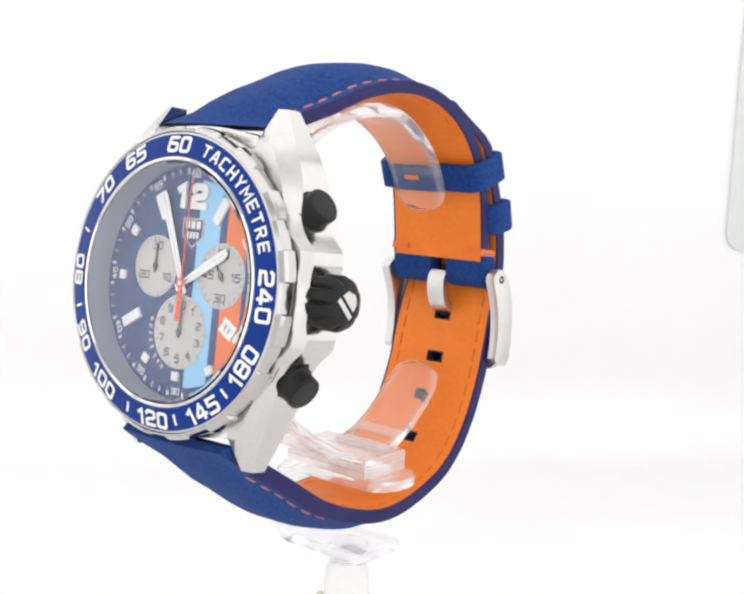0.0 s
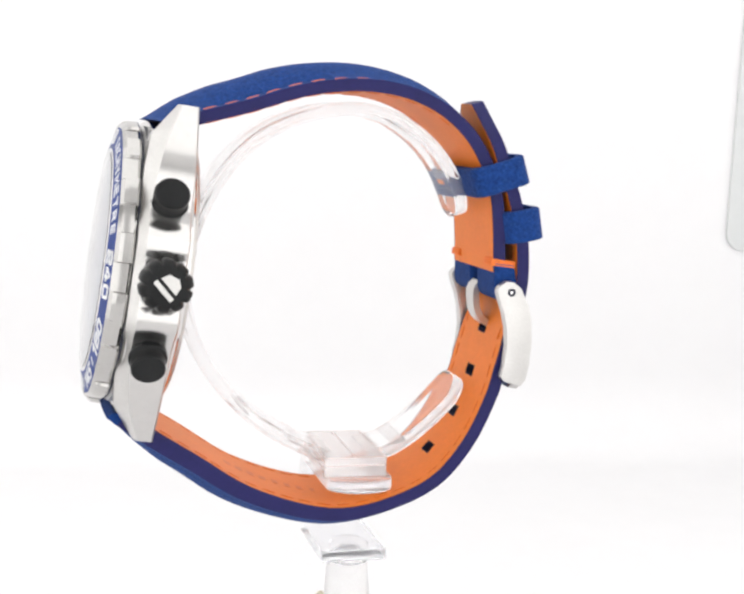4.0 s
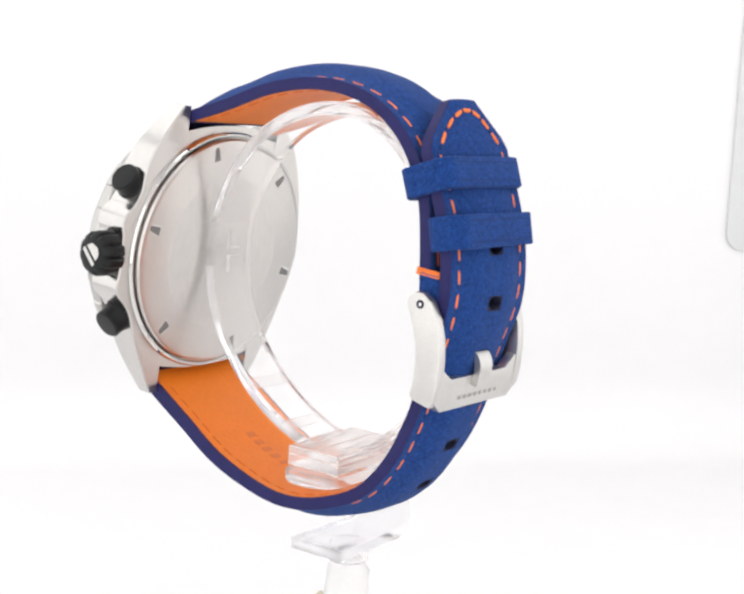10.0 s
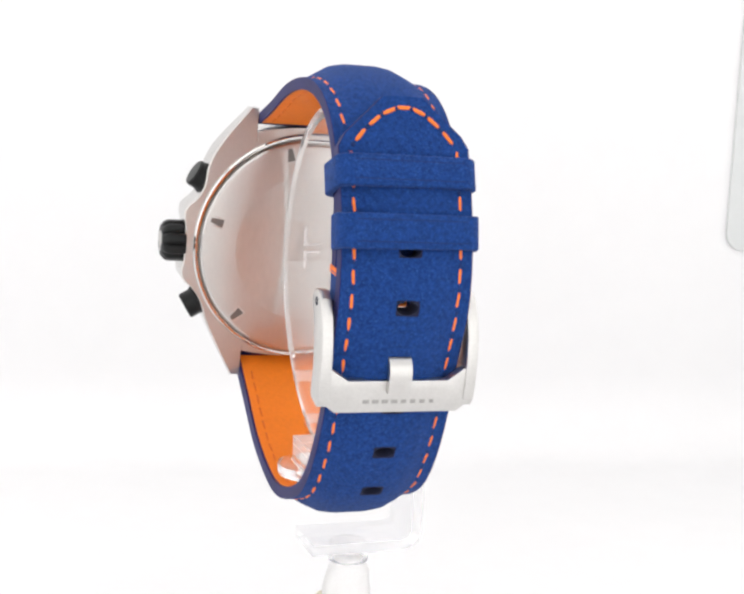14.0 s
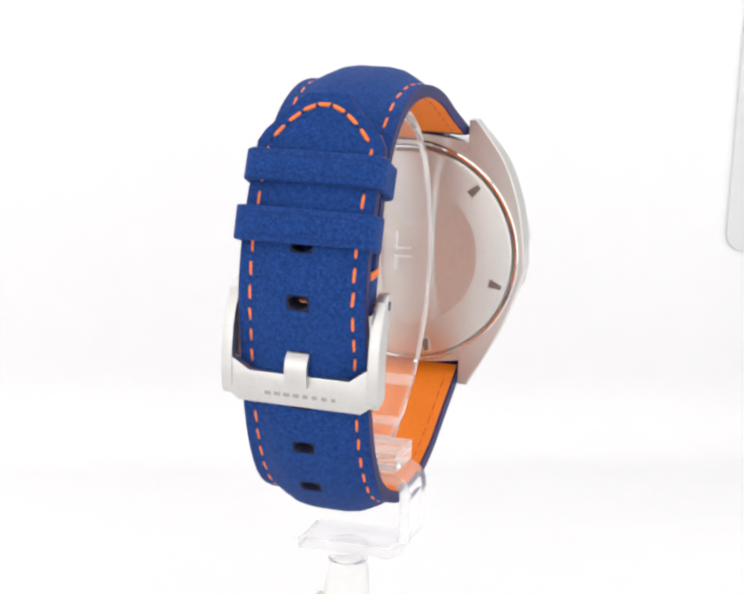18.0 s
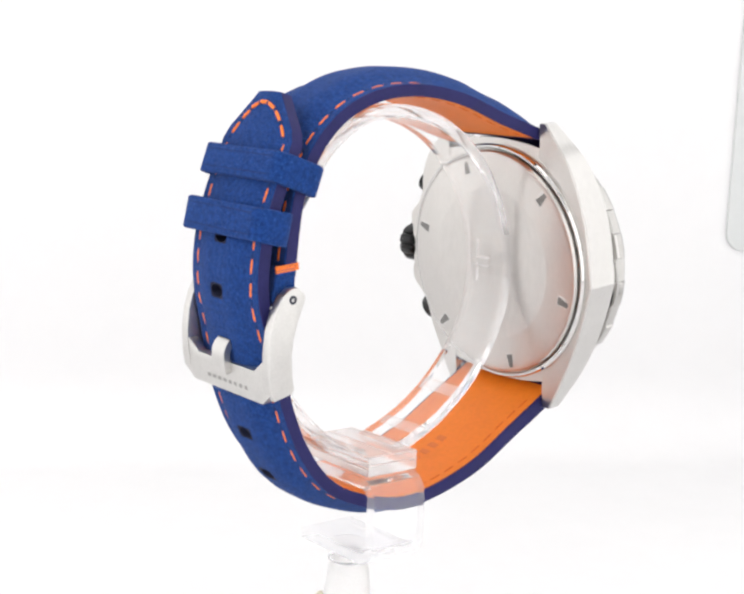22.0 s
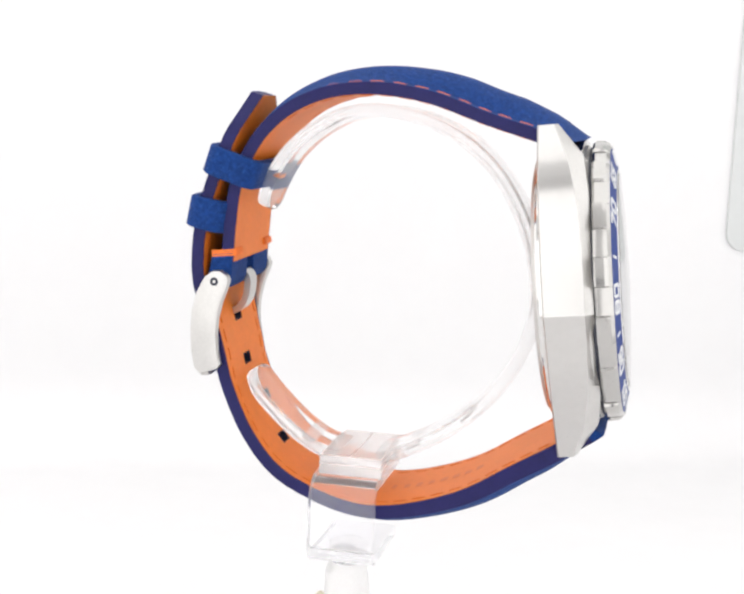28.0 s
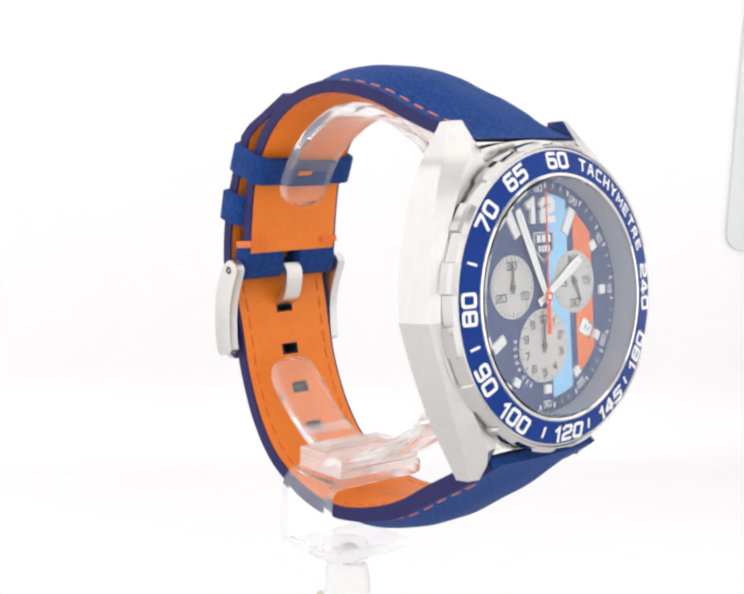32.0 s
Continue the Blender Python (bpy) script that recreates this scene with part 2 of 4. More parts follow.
def figures(text, height, depth=0.06, wide=1.0, pen=0.2):
    """Squared figures and capitals drawn with a flat pen of even width."""
    bm = bmesh.new()
    x0, lift = 0.0, 0.0
    for ch in text:
        width = max(x for s in STROKES[ch] for x, _ in s)
        if ch == "1":
            width = 0.42
        for s in STROKES[ch]:
            pts = [Vector(((x0 + x) * wide, y * (1 - pen) + pen / 2, 0)) for x, y in s]
            closed = s[0] == s[-1]
            top, bot, n = [], [], len(pts)
            for i, p in enumerate(pts):
                a = pts[i - 1] if i else (pts[-2] if closed else None)
                b = pts[i + 1] if i < n - 1 else (pts[1] if closed else None)
                d1 = (p - a).normalized() if a is not None else None
                d2 = (b - p).normalized() if b is not None else None
                d = (d1 or d2) + (d2 or d1)
                d.normalize()
                side = Vector((-d.y, d.x, 0))
                q = d1 or d2
                m = min(1.6, 1 / max(0.4, side.dot(Vector((-q.y, q.x, 0)))))
                e = d * 0.0
                if a is None:
                    e = -d * pen * 0.5
                elif b is None:
                    e = d * pen * 0.5
                top.append([p + e + side * (pen / 2 * m * k) + Vector((0, 0, depth / 2 / height + lift)) for k in (-1, 1)])
                bot.append([p + e + side * (pen / 2 * m * k) + Vector((0, 0, -depth / 2 / height)) for k in (-1, 1)])
            lift += 0.001
            bm = joined(bm, slab(top, bot))
        x0 += width + pen * 1.75 / wide
    xs = [v.co.x for v in bm.verts]
    cx = (min(xs) + max(xs)) / 2
    for v in bm.verts:
        v.co = ((v.co.x - cx) * height, (v.co.y - 0.5) * height, v.co.z * height)
    return bm


def dial_spot(angle, r, z, inward=False):
    """A pose on a dial, at degrees clockwise from twelve; its y points outwards, or inwards."""
    a = radians(angle)
    return pose(r * math.sin(a), r * math.cos(a), z, 0, 0, -angle + (180 if inward else 0))


# ---- the light box ----
FLOOR = -75.0
SKEW = 0.17


def light_box():
    path = [(-214, FLOOR), (-60, FLOOR), (60, FLOOR), (140, FLOOR)] + [(172 + 24 * math.sin(radians(a)), FLOOR + 24 - 24 * math.cos(radians(a))) for a in range(0, 91, 10)] + [(196, -20), (196, 60), (196, 150), (196, 245)]
    # the sheet stands slightly askew to the camera
    askew = lambda x, y: y + SKEW * x * min(1, max(0, (y - 40) / 120))
    rows_t, rows_b = [], []
    for k, (y, z) in enumerate(path):
        (ya, za), (yb, zb) = path[max(0, k - 1)], path[min(len(path) - 1, k + 1)]
        ln = math.hypot(yb - ya, zb - za)
        ny, nz = -(zb - za) / ln, (yb - ya) / ln
        rows_t.append([(x, askew(x, y), z) for x in np.linspace(-258, 258, 9)])
        rows_b.append([(x, askew(x, y) - ny * 2, z - nz * 2) for x in np.linspace(-258, 258, 9)])
    tagged(part("backdrop", slab(rows_t, rows_b), PAPER, None), "seamless white paper sweep under and behind the watch", "backdrop", kind="structure")
    tagged(part("wall_west", box(-266, -260, -222, 252, FLOOR - 4, 250), FABRIC, None), "white diffusing side wall of the light box", "wall", kind="structure")
    tagged(part("wall_east", box(260, 266, -222, 252, FLOOR - 4, 250), FABRIC, None), "white diffusing side wall of the light box", "wall", kind="structure")
    tagged(part("ceiling", box(-266, 266, -222, 252, 252, 258), FABRIC, None), "white roof of the light box", "ceiling", kind="structure")
    # front wall with the opening that the camera looks through
    front = joined(box(-260, -9, -222, -216, FLOOR - 4, 250), box(9, 260, -222, -216, FLOOR - 4, 250),
                   box(-9, 9, -222, -216, 43, 250), box(-9, 9, -222, -216, FLOOR - 4, 24))
    tagged(part("wall_south", front, FABRIC, None), "white front wall of the light box with a camera opening", "wall", kind="structure")
    room = joined(box(-700, 700, -906, -900, -400, 700))
    tagged(part("room_wall", room, ROOM, None), "dark wall of the room outside the light box", "wall", kind="structure")


light_box()


def grey_panel():
    """The pale panel that hangs at the side of the backdrop."""
    pts = [(0, 250), (0, 6)]
    for k in range(7):
        a = math.pi + k * math.pi / 12
        pts.append((6 + 6 * math.cos(a), 6 + 6 * math.sin(a)))
    pts += [(60, 0), (60, 250)]
    bm = moved(prism(pts, -9, 0.9, 0.7, 4), pose(0, 0, 0, 90, 0, 0))
    p = thing("light_panel", "pale grey hanging panel with rounded lower corner by the backdrop", "panel")
    part("panel_board", moved(bm, pose(119.4, 216.0, -9.0, 0, 0, math.degrees(math.atan(SKEW)))), PANEL, p)


grey_panel()

# ---- the wrist watch: x to three o'clock, y to twelve, z out of the dial ----
watch = thing("wrist_watch", "steel chronograph watch with blue bezel, blue suede strap and orange lining", "watch")


def xc(z):
    return -0.017 * z


# case half-widths along twelve-six, for the crownless and the crown side
SIDE_L = [(24.7, 12.1), (17.8, 17.2), (10.7, 20.0), (4.5, 21.25), (-1.7, 21.8), (-7.2, 20.2), (-14.7, 17.4), (-24.4, 12.4)]
SIDE_R = [(24.7, 12.1), (17.8, 17.2), (14, 18.9), (10.4, 19.4), (8.2, 20.6), (7.0, 21.9), (6.2, 22.5), (4.6, 22.6), (3.4, 22.3), (0, 22.3), (-3.4, 22.3), (-4.6, 22.6), (-6.2, 22.4), (-7.0, 21.8), (-8.2, 20.4), (-10.4, 18.9), (-14.7, 17.4), (-24.4, 12.4)]


def lin(table, y):
    t = sorted(table)
    return float(np.interp(y, [a for a, _ in t], [b for _, b in t]))


def eased(table, y, crease):
    """A smooth curve through the points of a table, with a sharp break at the crease."""
    t = sorted(table)
    ys, xs = [a for a, _ in t], [b for _, b in t]
    k = max(0, min(len(ys) - 2, int(np.searchsorted(ys, y, "right")) - 1))

    def slope(j, left):
        one_sided = ys[j] == crease or j in (0, len(ys) - 1)
        a, b = (j - 1, j + 1) if not one_sided else ((j - 1, j) if left else (j, j + 1))
        return (xs[b] - xs[a]) / (ys[b] - ys[a])

    h = ys[k + 1] - ys[k]
    u = (y - ys[k]) / h
    m0, m1 = slope(k, False) * h, slope(k + 1, True) * h
    return (2 * u ** 3 - 3 * u * u + 1) * xs[k] + (u ** 3 - 2 * u * u + u) * m0 + (3 * u * u - 2 * u ** 3) * xs[k + 1] + (u ** 3 - u * u) * m1


REAR = -10.1


def case():
    side_top = [(-24.4, -7.7), (-18.9, -5.6), (-11, -4.4), (0, -4.1), (11, -4.3), (18.9, -5.5), (24.7, -7.6)]
    ridge = [(-24.4, -7.2), (-19.8, -3.9), (-15, -3.1), (0, -3.0), (15, -3.1), (19.8, -3.7), (24.7, -7.2)]

    def well(sign, y, zr):
        # the round hollow that holds the dial
        xi = math.sqrt(max(0.0, 17.3 ** 2 - y * y))
        zl = zr - 1.6 * min(1, xi / 2.5)
        return [(sign * xi, y, zr), (sign * xi, y, zl), (0, y, zl)]

    def half(sign, table, y, inner):
        xo, zs, zr = eased(table, y, -1.7 if sign < 0 else 99), eased(side_top, y, 99), lin(ridge, y)
        c = 0.22
        top_in = max(inner, xo - 0.9 - 2.2 * abs(y) / 24)
        return [(sign * inner, y, REAR), (sign * (xo - c), y, REAR), (sign * xo, y, REAR + c), (sign * xo, y, zs - 0.12),
                (sign * (xo - 0.16), y, zs), (sign * top_in, y, zr)] + ([(sign * inner, y, zr)] if inner else well(sign, y, zr))

    bm = bmesh.new()

    def loft(sections, first=True, last=True):
        rings = [[bm.verts.new(p) for p in s] for s in sections]
        m = len(rings[0])
        for p, q in zip(rings, rings[1:]):
            for j in range(m):
                bm.faces.new((p[j], p[(j + 1) % m], q[(j + 1) % m], q[j]))
        for wanted, ring in ((first, rings[0]), (last, rings[-1])):
            if wanted:
                bm.faces.new(ring)

    for sign, table in ((-1, SIDE_L), (1, SIDE_R)):
        ys = sorted({*np.linspace(-18.9, 18.9, 55), *[y for y, _ in table if abs(y) < 18.9]})
        loft([half(sign, table, y, 0.0) for y in ys], False, False)
        for lo, hi in ((18.9, 24.7), (-24.4, -18.9)):
            loft([half(sign, table, y, 10.65) for y in np.linspace(lo, hi, 8)], lo < 0, lo > 0)
    bmesh.ops.remove_doubles(bm, verts=bm.verts, dist=1e-3)
    body = part("case", bm, CASE, watch, "polished steel case with faceted lugs and brushed underside", angle=0.22)
    body.data.materials.append(SATIN)
    body.data.materials.append(BACK)
    for f in body.data.polygons:
        f.material_index = 2 if f.normal.z < -0.4 else (1 if f.normal.z > 0.25 else 0)
    part("case_ring", revolve([(18, REAR), (20.6, REAR), (20.95, REAR + 0.4), (20.95, -3.6), (20.6, -3.3), (18, -3.3)], 96), SATIN, watch, "round steel middle of the case")
    # the shallow curve of the case between the lugs
    for sy, deep, fall in ((1, 21.75, 1.15), (-1, 20.85, 1.0)):
        curve = [(x, sy * (deep - fall * (x / 10.6) ** 2)) for x in np.linspace(-10.6, 10.6, 25)]
        end = part("case_end", prism([(-10.6, sy * 17.0)] + curve + [(10.6, sy * 17.0)], REAR + 0.02, -4.0, 0.12, 1), CASE, watch, "curved steel case wall between the lugs", angle=0.4)
        end.data.materials.append(BACK)
        for f in end.data.polygons:
            f.material_index = 1 if f.normal.z < -0.4 else 0
    for x in (-1, 1):
        for y in (22.6, -22.3):
            part("spring_bar_end", moved(disc(0.55, -0.15, 0.15, 0.05, 20), pose(x * 10.6, y, -8.3, 0, 90, 0)), SATIN, watch)


case()


def bezel():
    n = 16
    prof_tab = [(20.6, -2.9), (21.3, -2.8), (21.52, -2.5), (21.42, -1.3), (21.15, -0.75), (20.6, -0.24), (20.45, -0.42), (17.0, 0.40), (16.9, 0.44), (16.9, -2.9)]
    prof_gap = [(20.6, -2.9), (20.95, -2.75), (21.08, -2.4), (21.02, -1.3), (20.9, -0.75), (20.6, -0.24), (20.45, -0.42), (17.0, 0.40), (16.9, 0.44), (16.9, -2.9)]
    bm = bmesh.new()
    rings = []
    for k in range(n):
        base = 11.25 + 22.5 * k
        for off, prof in ((-5.9, prof_gap), (-5.4, prof_tab), (-2.7, prof_tab), (0, prof_tab), (2.7, prof_tab), (5.4, prof_tab), (5.9, prof_gap), (11.25, prof_gap)):
            a = radians(base + off)
            rings.append([bm.verts.new((r * math.sin(a), r * math.cos(a), z)) for r, z in prof])
    m = len(prof_tab)
    for k in range(len(rings)):
        p, q = rings[k], rings[(k + 1) % len(rings)]
        for j in range(m):
            bm.faces.new((p[j], p[(j + 1) % m], q[(j + 1) % m], q[j]))
    bz = part("bezel", bm, BEZEL, watch, "polished steel bezel with raised grip tabs", angle=0.25)
    # an ink-dark ring puts the shade of the gap into colour
    part("bezel_gap_shade", revolve([(17, -3.6), (20.5, -3.6), (20.5, -2.85), (17, -2.85)]), INK, watch, "dark ring painting the shade in the gap under the bezel")
    ins = part("bezel_insert", revolve([(17.1, 0.38), (20.15, -0.35), (20.15, -0.24), (17.1, 0.49)], 128), ANODISED, bz, "blue anodised bezel insert")
    marks = [("60", 0, 0), ("65", -27.7, 0), ("70", -51.4, 0), ("80", -90, 0), ("240", 90, 0), ("90", -120, 1), ("100", -144, 1), ("120", 180, 1), ("145", 149, 1), ("180", 120, 1)]
    for text, ang, inward in marks:
        bm = figures(text, 2.35, 0.09, 1.08, 0.19)
        m = dial_spot(ang, 18.7, 0.14, inward) @ pose(0, 0, 0, -13.5 if not inward else 13.5)
        part("bezel_numeral", moved(bm, m), WHITE, ins, flat=True)
    for k, ch in enumerate("TACHYMETRE"):
        bm = figures(ch, 1.75, 0.09, 1.0, 0.17)
        part("bezel_letter", moved(bm, dial_spot(16.9 + 5.98 * k, 18.7, 0.14) @ pose(0, 0, 0, -13.5)), WHITE, ins, flat=True)
    for ang in (-72, -105.9, -163.6, 166.2, 135):
        part("bezel_tick", moved(box(-0.17, 0.17, -0.75, 0.75, -0.045, 0.045), dial_spot(ang, 18.7, 0.14) @ pose(0, 0, 0, -13.5)), WHITE, ins, flat=True)


bezel()


def clipped(x0, x1, r, ymin=-99, ymax=99, n=14):
    """A vertical band of a disc."""
    up = [(x, min(ymax, math.sqrt(r * r - x * x))) for x in np.linspace(x0, x1, n)]
    down = [(x, max(ymin, -math.sqrt(r * r - x * x))) for x in np.linspace(x1, x0, n)]
    return up + down


def dial():
    zd = -3.75
    d = part("dial", disc(16.6, zd - 0.5, zd, 0.02, 96), DIAL, watch, "navy dial with light blue and orange racing stripes")
    part("dial_stripe", prism(clipped(1.45, 5.75, 14.4), zd + 0.005, zd + 0.03), SKY, d, "light blue stripe")
    part("dial_stripe", prism(clipped(7.15, 11.0, 13.7), zd + 0.005, zd + 0.03), ORANGE, d, "orange stripe")
    part("flange", revolve([(16.75, zd), (16.3, zd + 0.02), (16.5, 0.1), (16.9, 0.1)], 96), REHAUT, watch, "dark sloped ring round the dial")
    part("crystal_gasket", revolve([(16.45, -0.1), (16.9, -0.1), (16.97, 0.5), (16.7, 0.64), (16.4, 0.4)], 96), POLISH, watch)
    # minute track
    for k in range(60):
        if k % 5 == 0:
            continue
        part("minute_tick", moved(box(-0.08, 0.08, -0.38, 0.38, zd + 0.002, zd + 0.03), dial_spot(6 * k, 15.5, 0)), WHITE, d, flat=True)
    for k in range(1, 13):
        ang = 30 * k
        part("minute_numeral", moved(figures("%02d" % (5 * k), 1.0, 0.03, 1.0, 0.17), dial_spot(ang, 15.05, zd + 0.02, 90 < ang < 270)), WHITE, d, flat=True)
        for off in (-5.2, 5.2):
            part("minute_tick", moved(box(-0.08, 0.08, -0.38, 0.38, zd + 0.002, zd + 0.03), dial_spot(ang + off, 15.5, 0)), WHITE, d, flat=True)
    # hour markers
    for h in (1, 8, 11):
        part("hour_marker", moved(box(-0.72, 0.72, -1.9, 1.9, zd, zd + 0.45, 0.12), dial_spot(30 * h, 11.8, 0)), WHITE, d, "long white baton marker")
    for h in (2, 3, 4, 5, 6, 7, 9, 10):
        part("hour_marker", moved(box(-0.66, 0.66, -0.62, 0.62, zd, zd + 0.45, 0.12), dial_spot(30 * h, 12.95, 0)), WHITE, d, "short white block marker")
    part("hour_numeral", moved(figures("12", 3.6, 0.4, 1.0, 0.27), pose(-0.1, 12.0, zd + 0.22)), WHITE, d, "large white twelve", flat=True)
    # maker's shield, as a plain shape
    shield = [(-2.1, 1.9), (2.1, 1.9), (2.1, -0.6), (0, -2.3), (-2.1, -0.6)]
    sh = part("shield_badge", prism([(x + 0.55, y + 7.1) for x, y in shield], zd + 0.03, zd + 0.16), GREY, d, "small plain shield badge")
    part("shield_field", prism([(0.88 * x + 0.55, 0.88 * y + 7.1) for x, y in shield], zd + 0.16, zd + 0.18), DIAL, sh)
    for x in (-1.05, 0.0, 1.05):
        part("shield_bar", box(x + 0.15, x + 0.95, 7.55, 8.6, zd + 0.18, zd + 0.2), WHITE, sh)
    for x in (-0.95, -0.3, 0.35, 1.0):
        part("shield_bar", box(x + 0.3, x + 0.75, 6.2, 7.1, zd + 0.18, zd + 0.2), WHITE, sh)
    for k in range(8):
        part("print_bar", moved(box(-0.2, 0.2, -0.34, 0.34, zd + 0.002, zd + 0.03), pose(-0.25, -6.8, 0) @ dial_spot(-150 + 9.6 * k + (4 if k > 2 else 0), 6.0, 0)), GREY, d, flat=True)
    # date
    dw = part("date_window", moved(box(-1.35, 1.35, -1.1, 1.1, zd + 0.03, zd + 0.2, 0.05), pose(9.15, -5.3, 0, 0, 0, -30)), POLISH, d, "angled date window")
    part("date_disc", moved(box(-1.05, 1.05, -0.8, 0.8, zd + 0.2, zd + 0.22), pose(9.15, -5.3, 0, 0, 0, -30)), WHITE, dw)
    for x in (-0.4, 0.4):
        part("date_bar", moved(box(x - 0.1, x + 0.1, -0.38, 0.38, zd + 0.22, zd + 0.235), pose(9.15, -5.3, 0, 0, 0, -30)), INK, dw)

    def subdial(x, y, r, ticks, words, size, label):
        s = part("subdial", moved(revolve([(0, zd + 0.05), (r - 0.2, zd + 0.05), (r - 0.1, zd + 0.14), (r, zd + 0.12), (r, zd - 0.1), (0, zd - 0.1)], 64, False), pose(x, y, 0)), GREY, d, label)
        part("subdial_groove", moved(revolve([(r * 0.52, zd + 0.051), (r * 0.55, zd + 0.051), (r * 0.55, zd + 0.064), (r * 0.52, zd + 0.064)], 48), pose(x, y, 0)), SATIN, s)
        for k in range(ticks):
            long = k % (ticks // 6 if ticks % 6 == 0 else 2) == 0
            part("subdial_tick", moved(box(-0.06, 0.06, -0.3 if long else -0.18, 0.22, zd + 0.05, zd + 0.07), pose(x, y, 0) @ dial_spot(360 * k / ticks, r - 0.5, 0)), INK, s, flat=True)
        for text, ang, rr in words:
            a = radians(ang)
            part("subdial_numeral", moved(figures(text, size * 0.84, 0.02, 1.05, 0.17), pose(x + rr * math.sin(a), y + rr * math.cos(a), zd + 0.065)), INK, s, flat=True)
        return s

    subdial(-6.3, 1.8, 4.35, 30, [("30", 0, 2.9), ("10", 120, 2.7), ("20", 240, 2.7)], 1.45, "silver grey minute counter")
    subdial(6.9, 1.6, 4.45, 24, [("60", 0, 3.0), ("15", 90, 2.7), ("30", 180, 3.0), ("45", 270, 2.7)], 1.45, "silver grey running seconds counter")
    subdial(-0.25, -6.8, 5.15, 20, [("10", 0, 3.7)] + [(str(k), 36 * k, 3.75) for k in range(1, 10)], 1.35, "silver grey tenths counter")

    def needle(name, x, y, length, ang, z, material, w=0.22, tail=0.9):
        pts = [(-w, -tail), (w, -tail), (w * 0.6, length), (-w * 0.6, length)]
        n = joined(prism(pts, 0, 0.1), disc(0.5, -0.05, 0.18, 0.05, 24))
        ob = part(name, n, material, watch, flat=True)
        ob.matrix_basis = pose(x * MM, y * MM, z * MM, 0, 0, -ang)
        return ob

    needle("counter_hand", -6.3, 1.8, 3.0, 2, zd + 0.22, GUN)
    needle("counter_hand", -0.25, -6.8, 3.6, 3, zd + 0.22, GUN)
    seconds = needle("small_seconds_hand", 6.9, 1.6, 3.0, -36, zd + 0.22, GUN)

    def sword(name, length, w, ang, z, label):
        pts = [(-0.35, 0), (-w * 0.75, 1.6), (-w, length - 1.0), (-w * 0.7, length), (w * 0.7, length), (w, length - 1.0), (w * 0.75, 1.6), (0.35, 0), (0.6, -1.6), (-0.6, -1.6)]
        b = prism(pts, 0, 0.18, 0.05, 1)
        h = part(name, moved(b, pose(0, 0, z, 0, 0, -ang)), WHITE, watch, label)
        part("hand_ridge", moved(box(-0.06, 0.06, -1.5, length - 0.6, 0.18, 0.24), pose(0, 0, z, 0, 0, -ang)), POLISH, h)
        return h

    sword("hour_hand", 9.3, 0.72, 58.5, zd + 0.46, "white hour hand")
    sword("minute_hand", 13.4, 0.68, -23.6, zd + 0.72, "white minute hand")
    ch = part("chronograph_hand", moved(joined(prism([(-0.13, 0), (0.13, 0), (0.09, 14.7), (-0.09, 14.7)], 0, 0.1), prism([(-0.42, -5.2), (0.42, -5.2), (0.32, -0.8), (-0.32, -0.8)], 0, 0.1), disc(0.6, -0.02, 0.2, 0.05, 32)), pose(0.1, 0, zd + 0.98, 0, 0, -1.5)), RED, watch, "thin orange chronograph hand with a broad tail", flat=True)
    part("hand_hub", moved(disc(0.75, zd + 1.08, zd + 1.24, 0.05, 32), pose(0.1, 0, 0)), RED, ch)
    part("hub_pin", moved(disc(0.35, zd + 1.24, zd + 1.3, 0.03, 24), pose(0.1, 0, 0)), POLISH, ch)
    # domed crystal
    up = [(r, 1.28 - 0.6 * (r / 16.4) ** 2) for r in np.linspace(0, 16.1, 17)]
    lo = [(r, z - 0.7) for r, z in reversed(up)]
    cr = part("crystal", revolve(up + [(16.35, 0.58), (16.35, 0.1)] + lo, 96, False), GLASS, watch, "clear domed watch crystal", angle=0.1)
    cr.visible_shadow = False
    return seconds


SECONDS = dial()


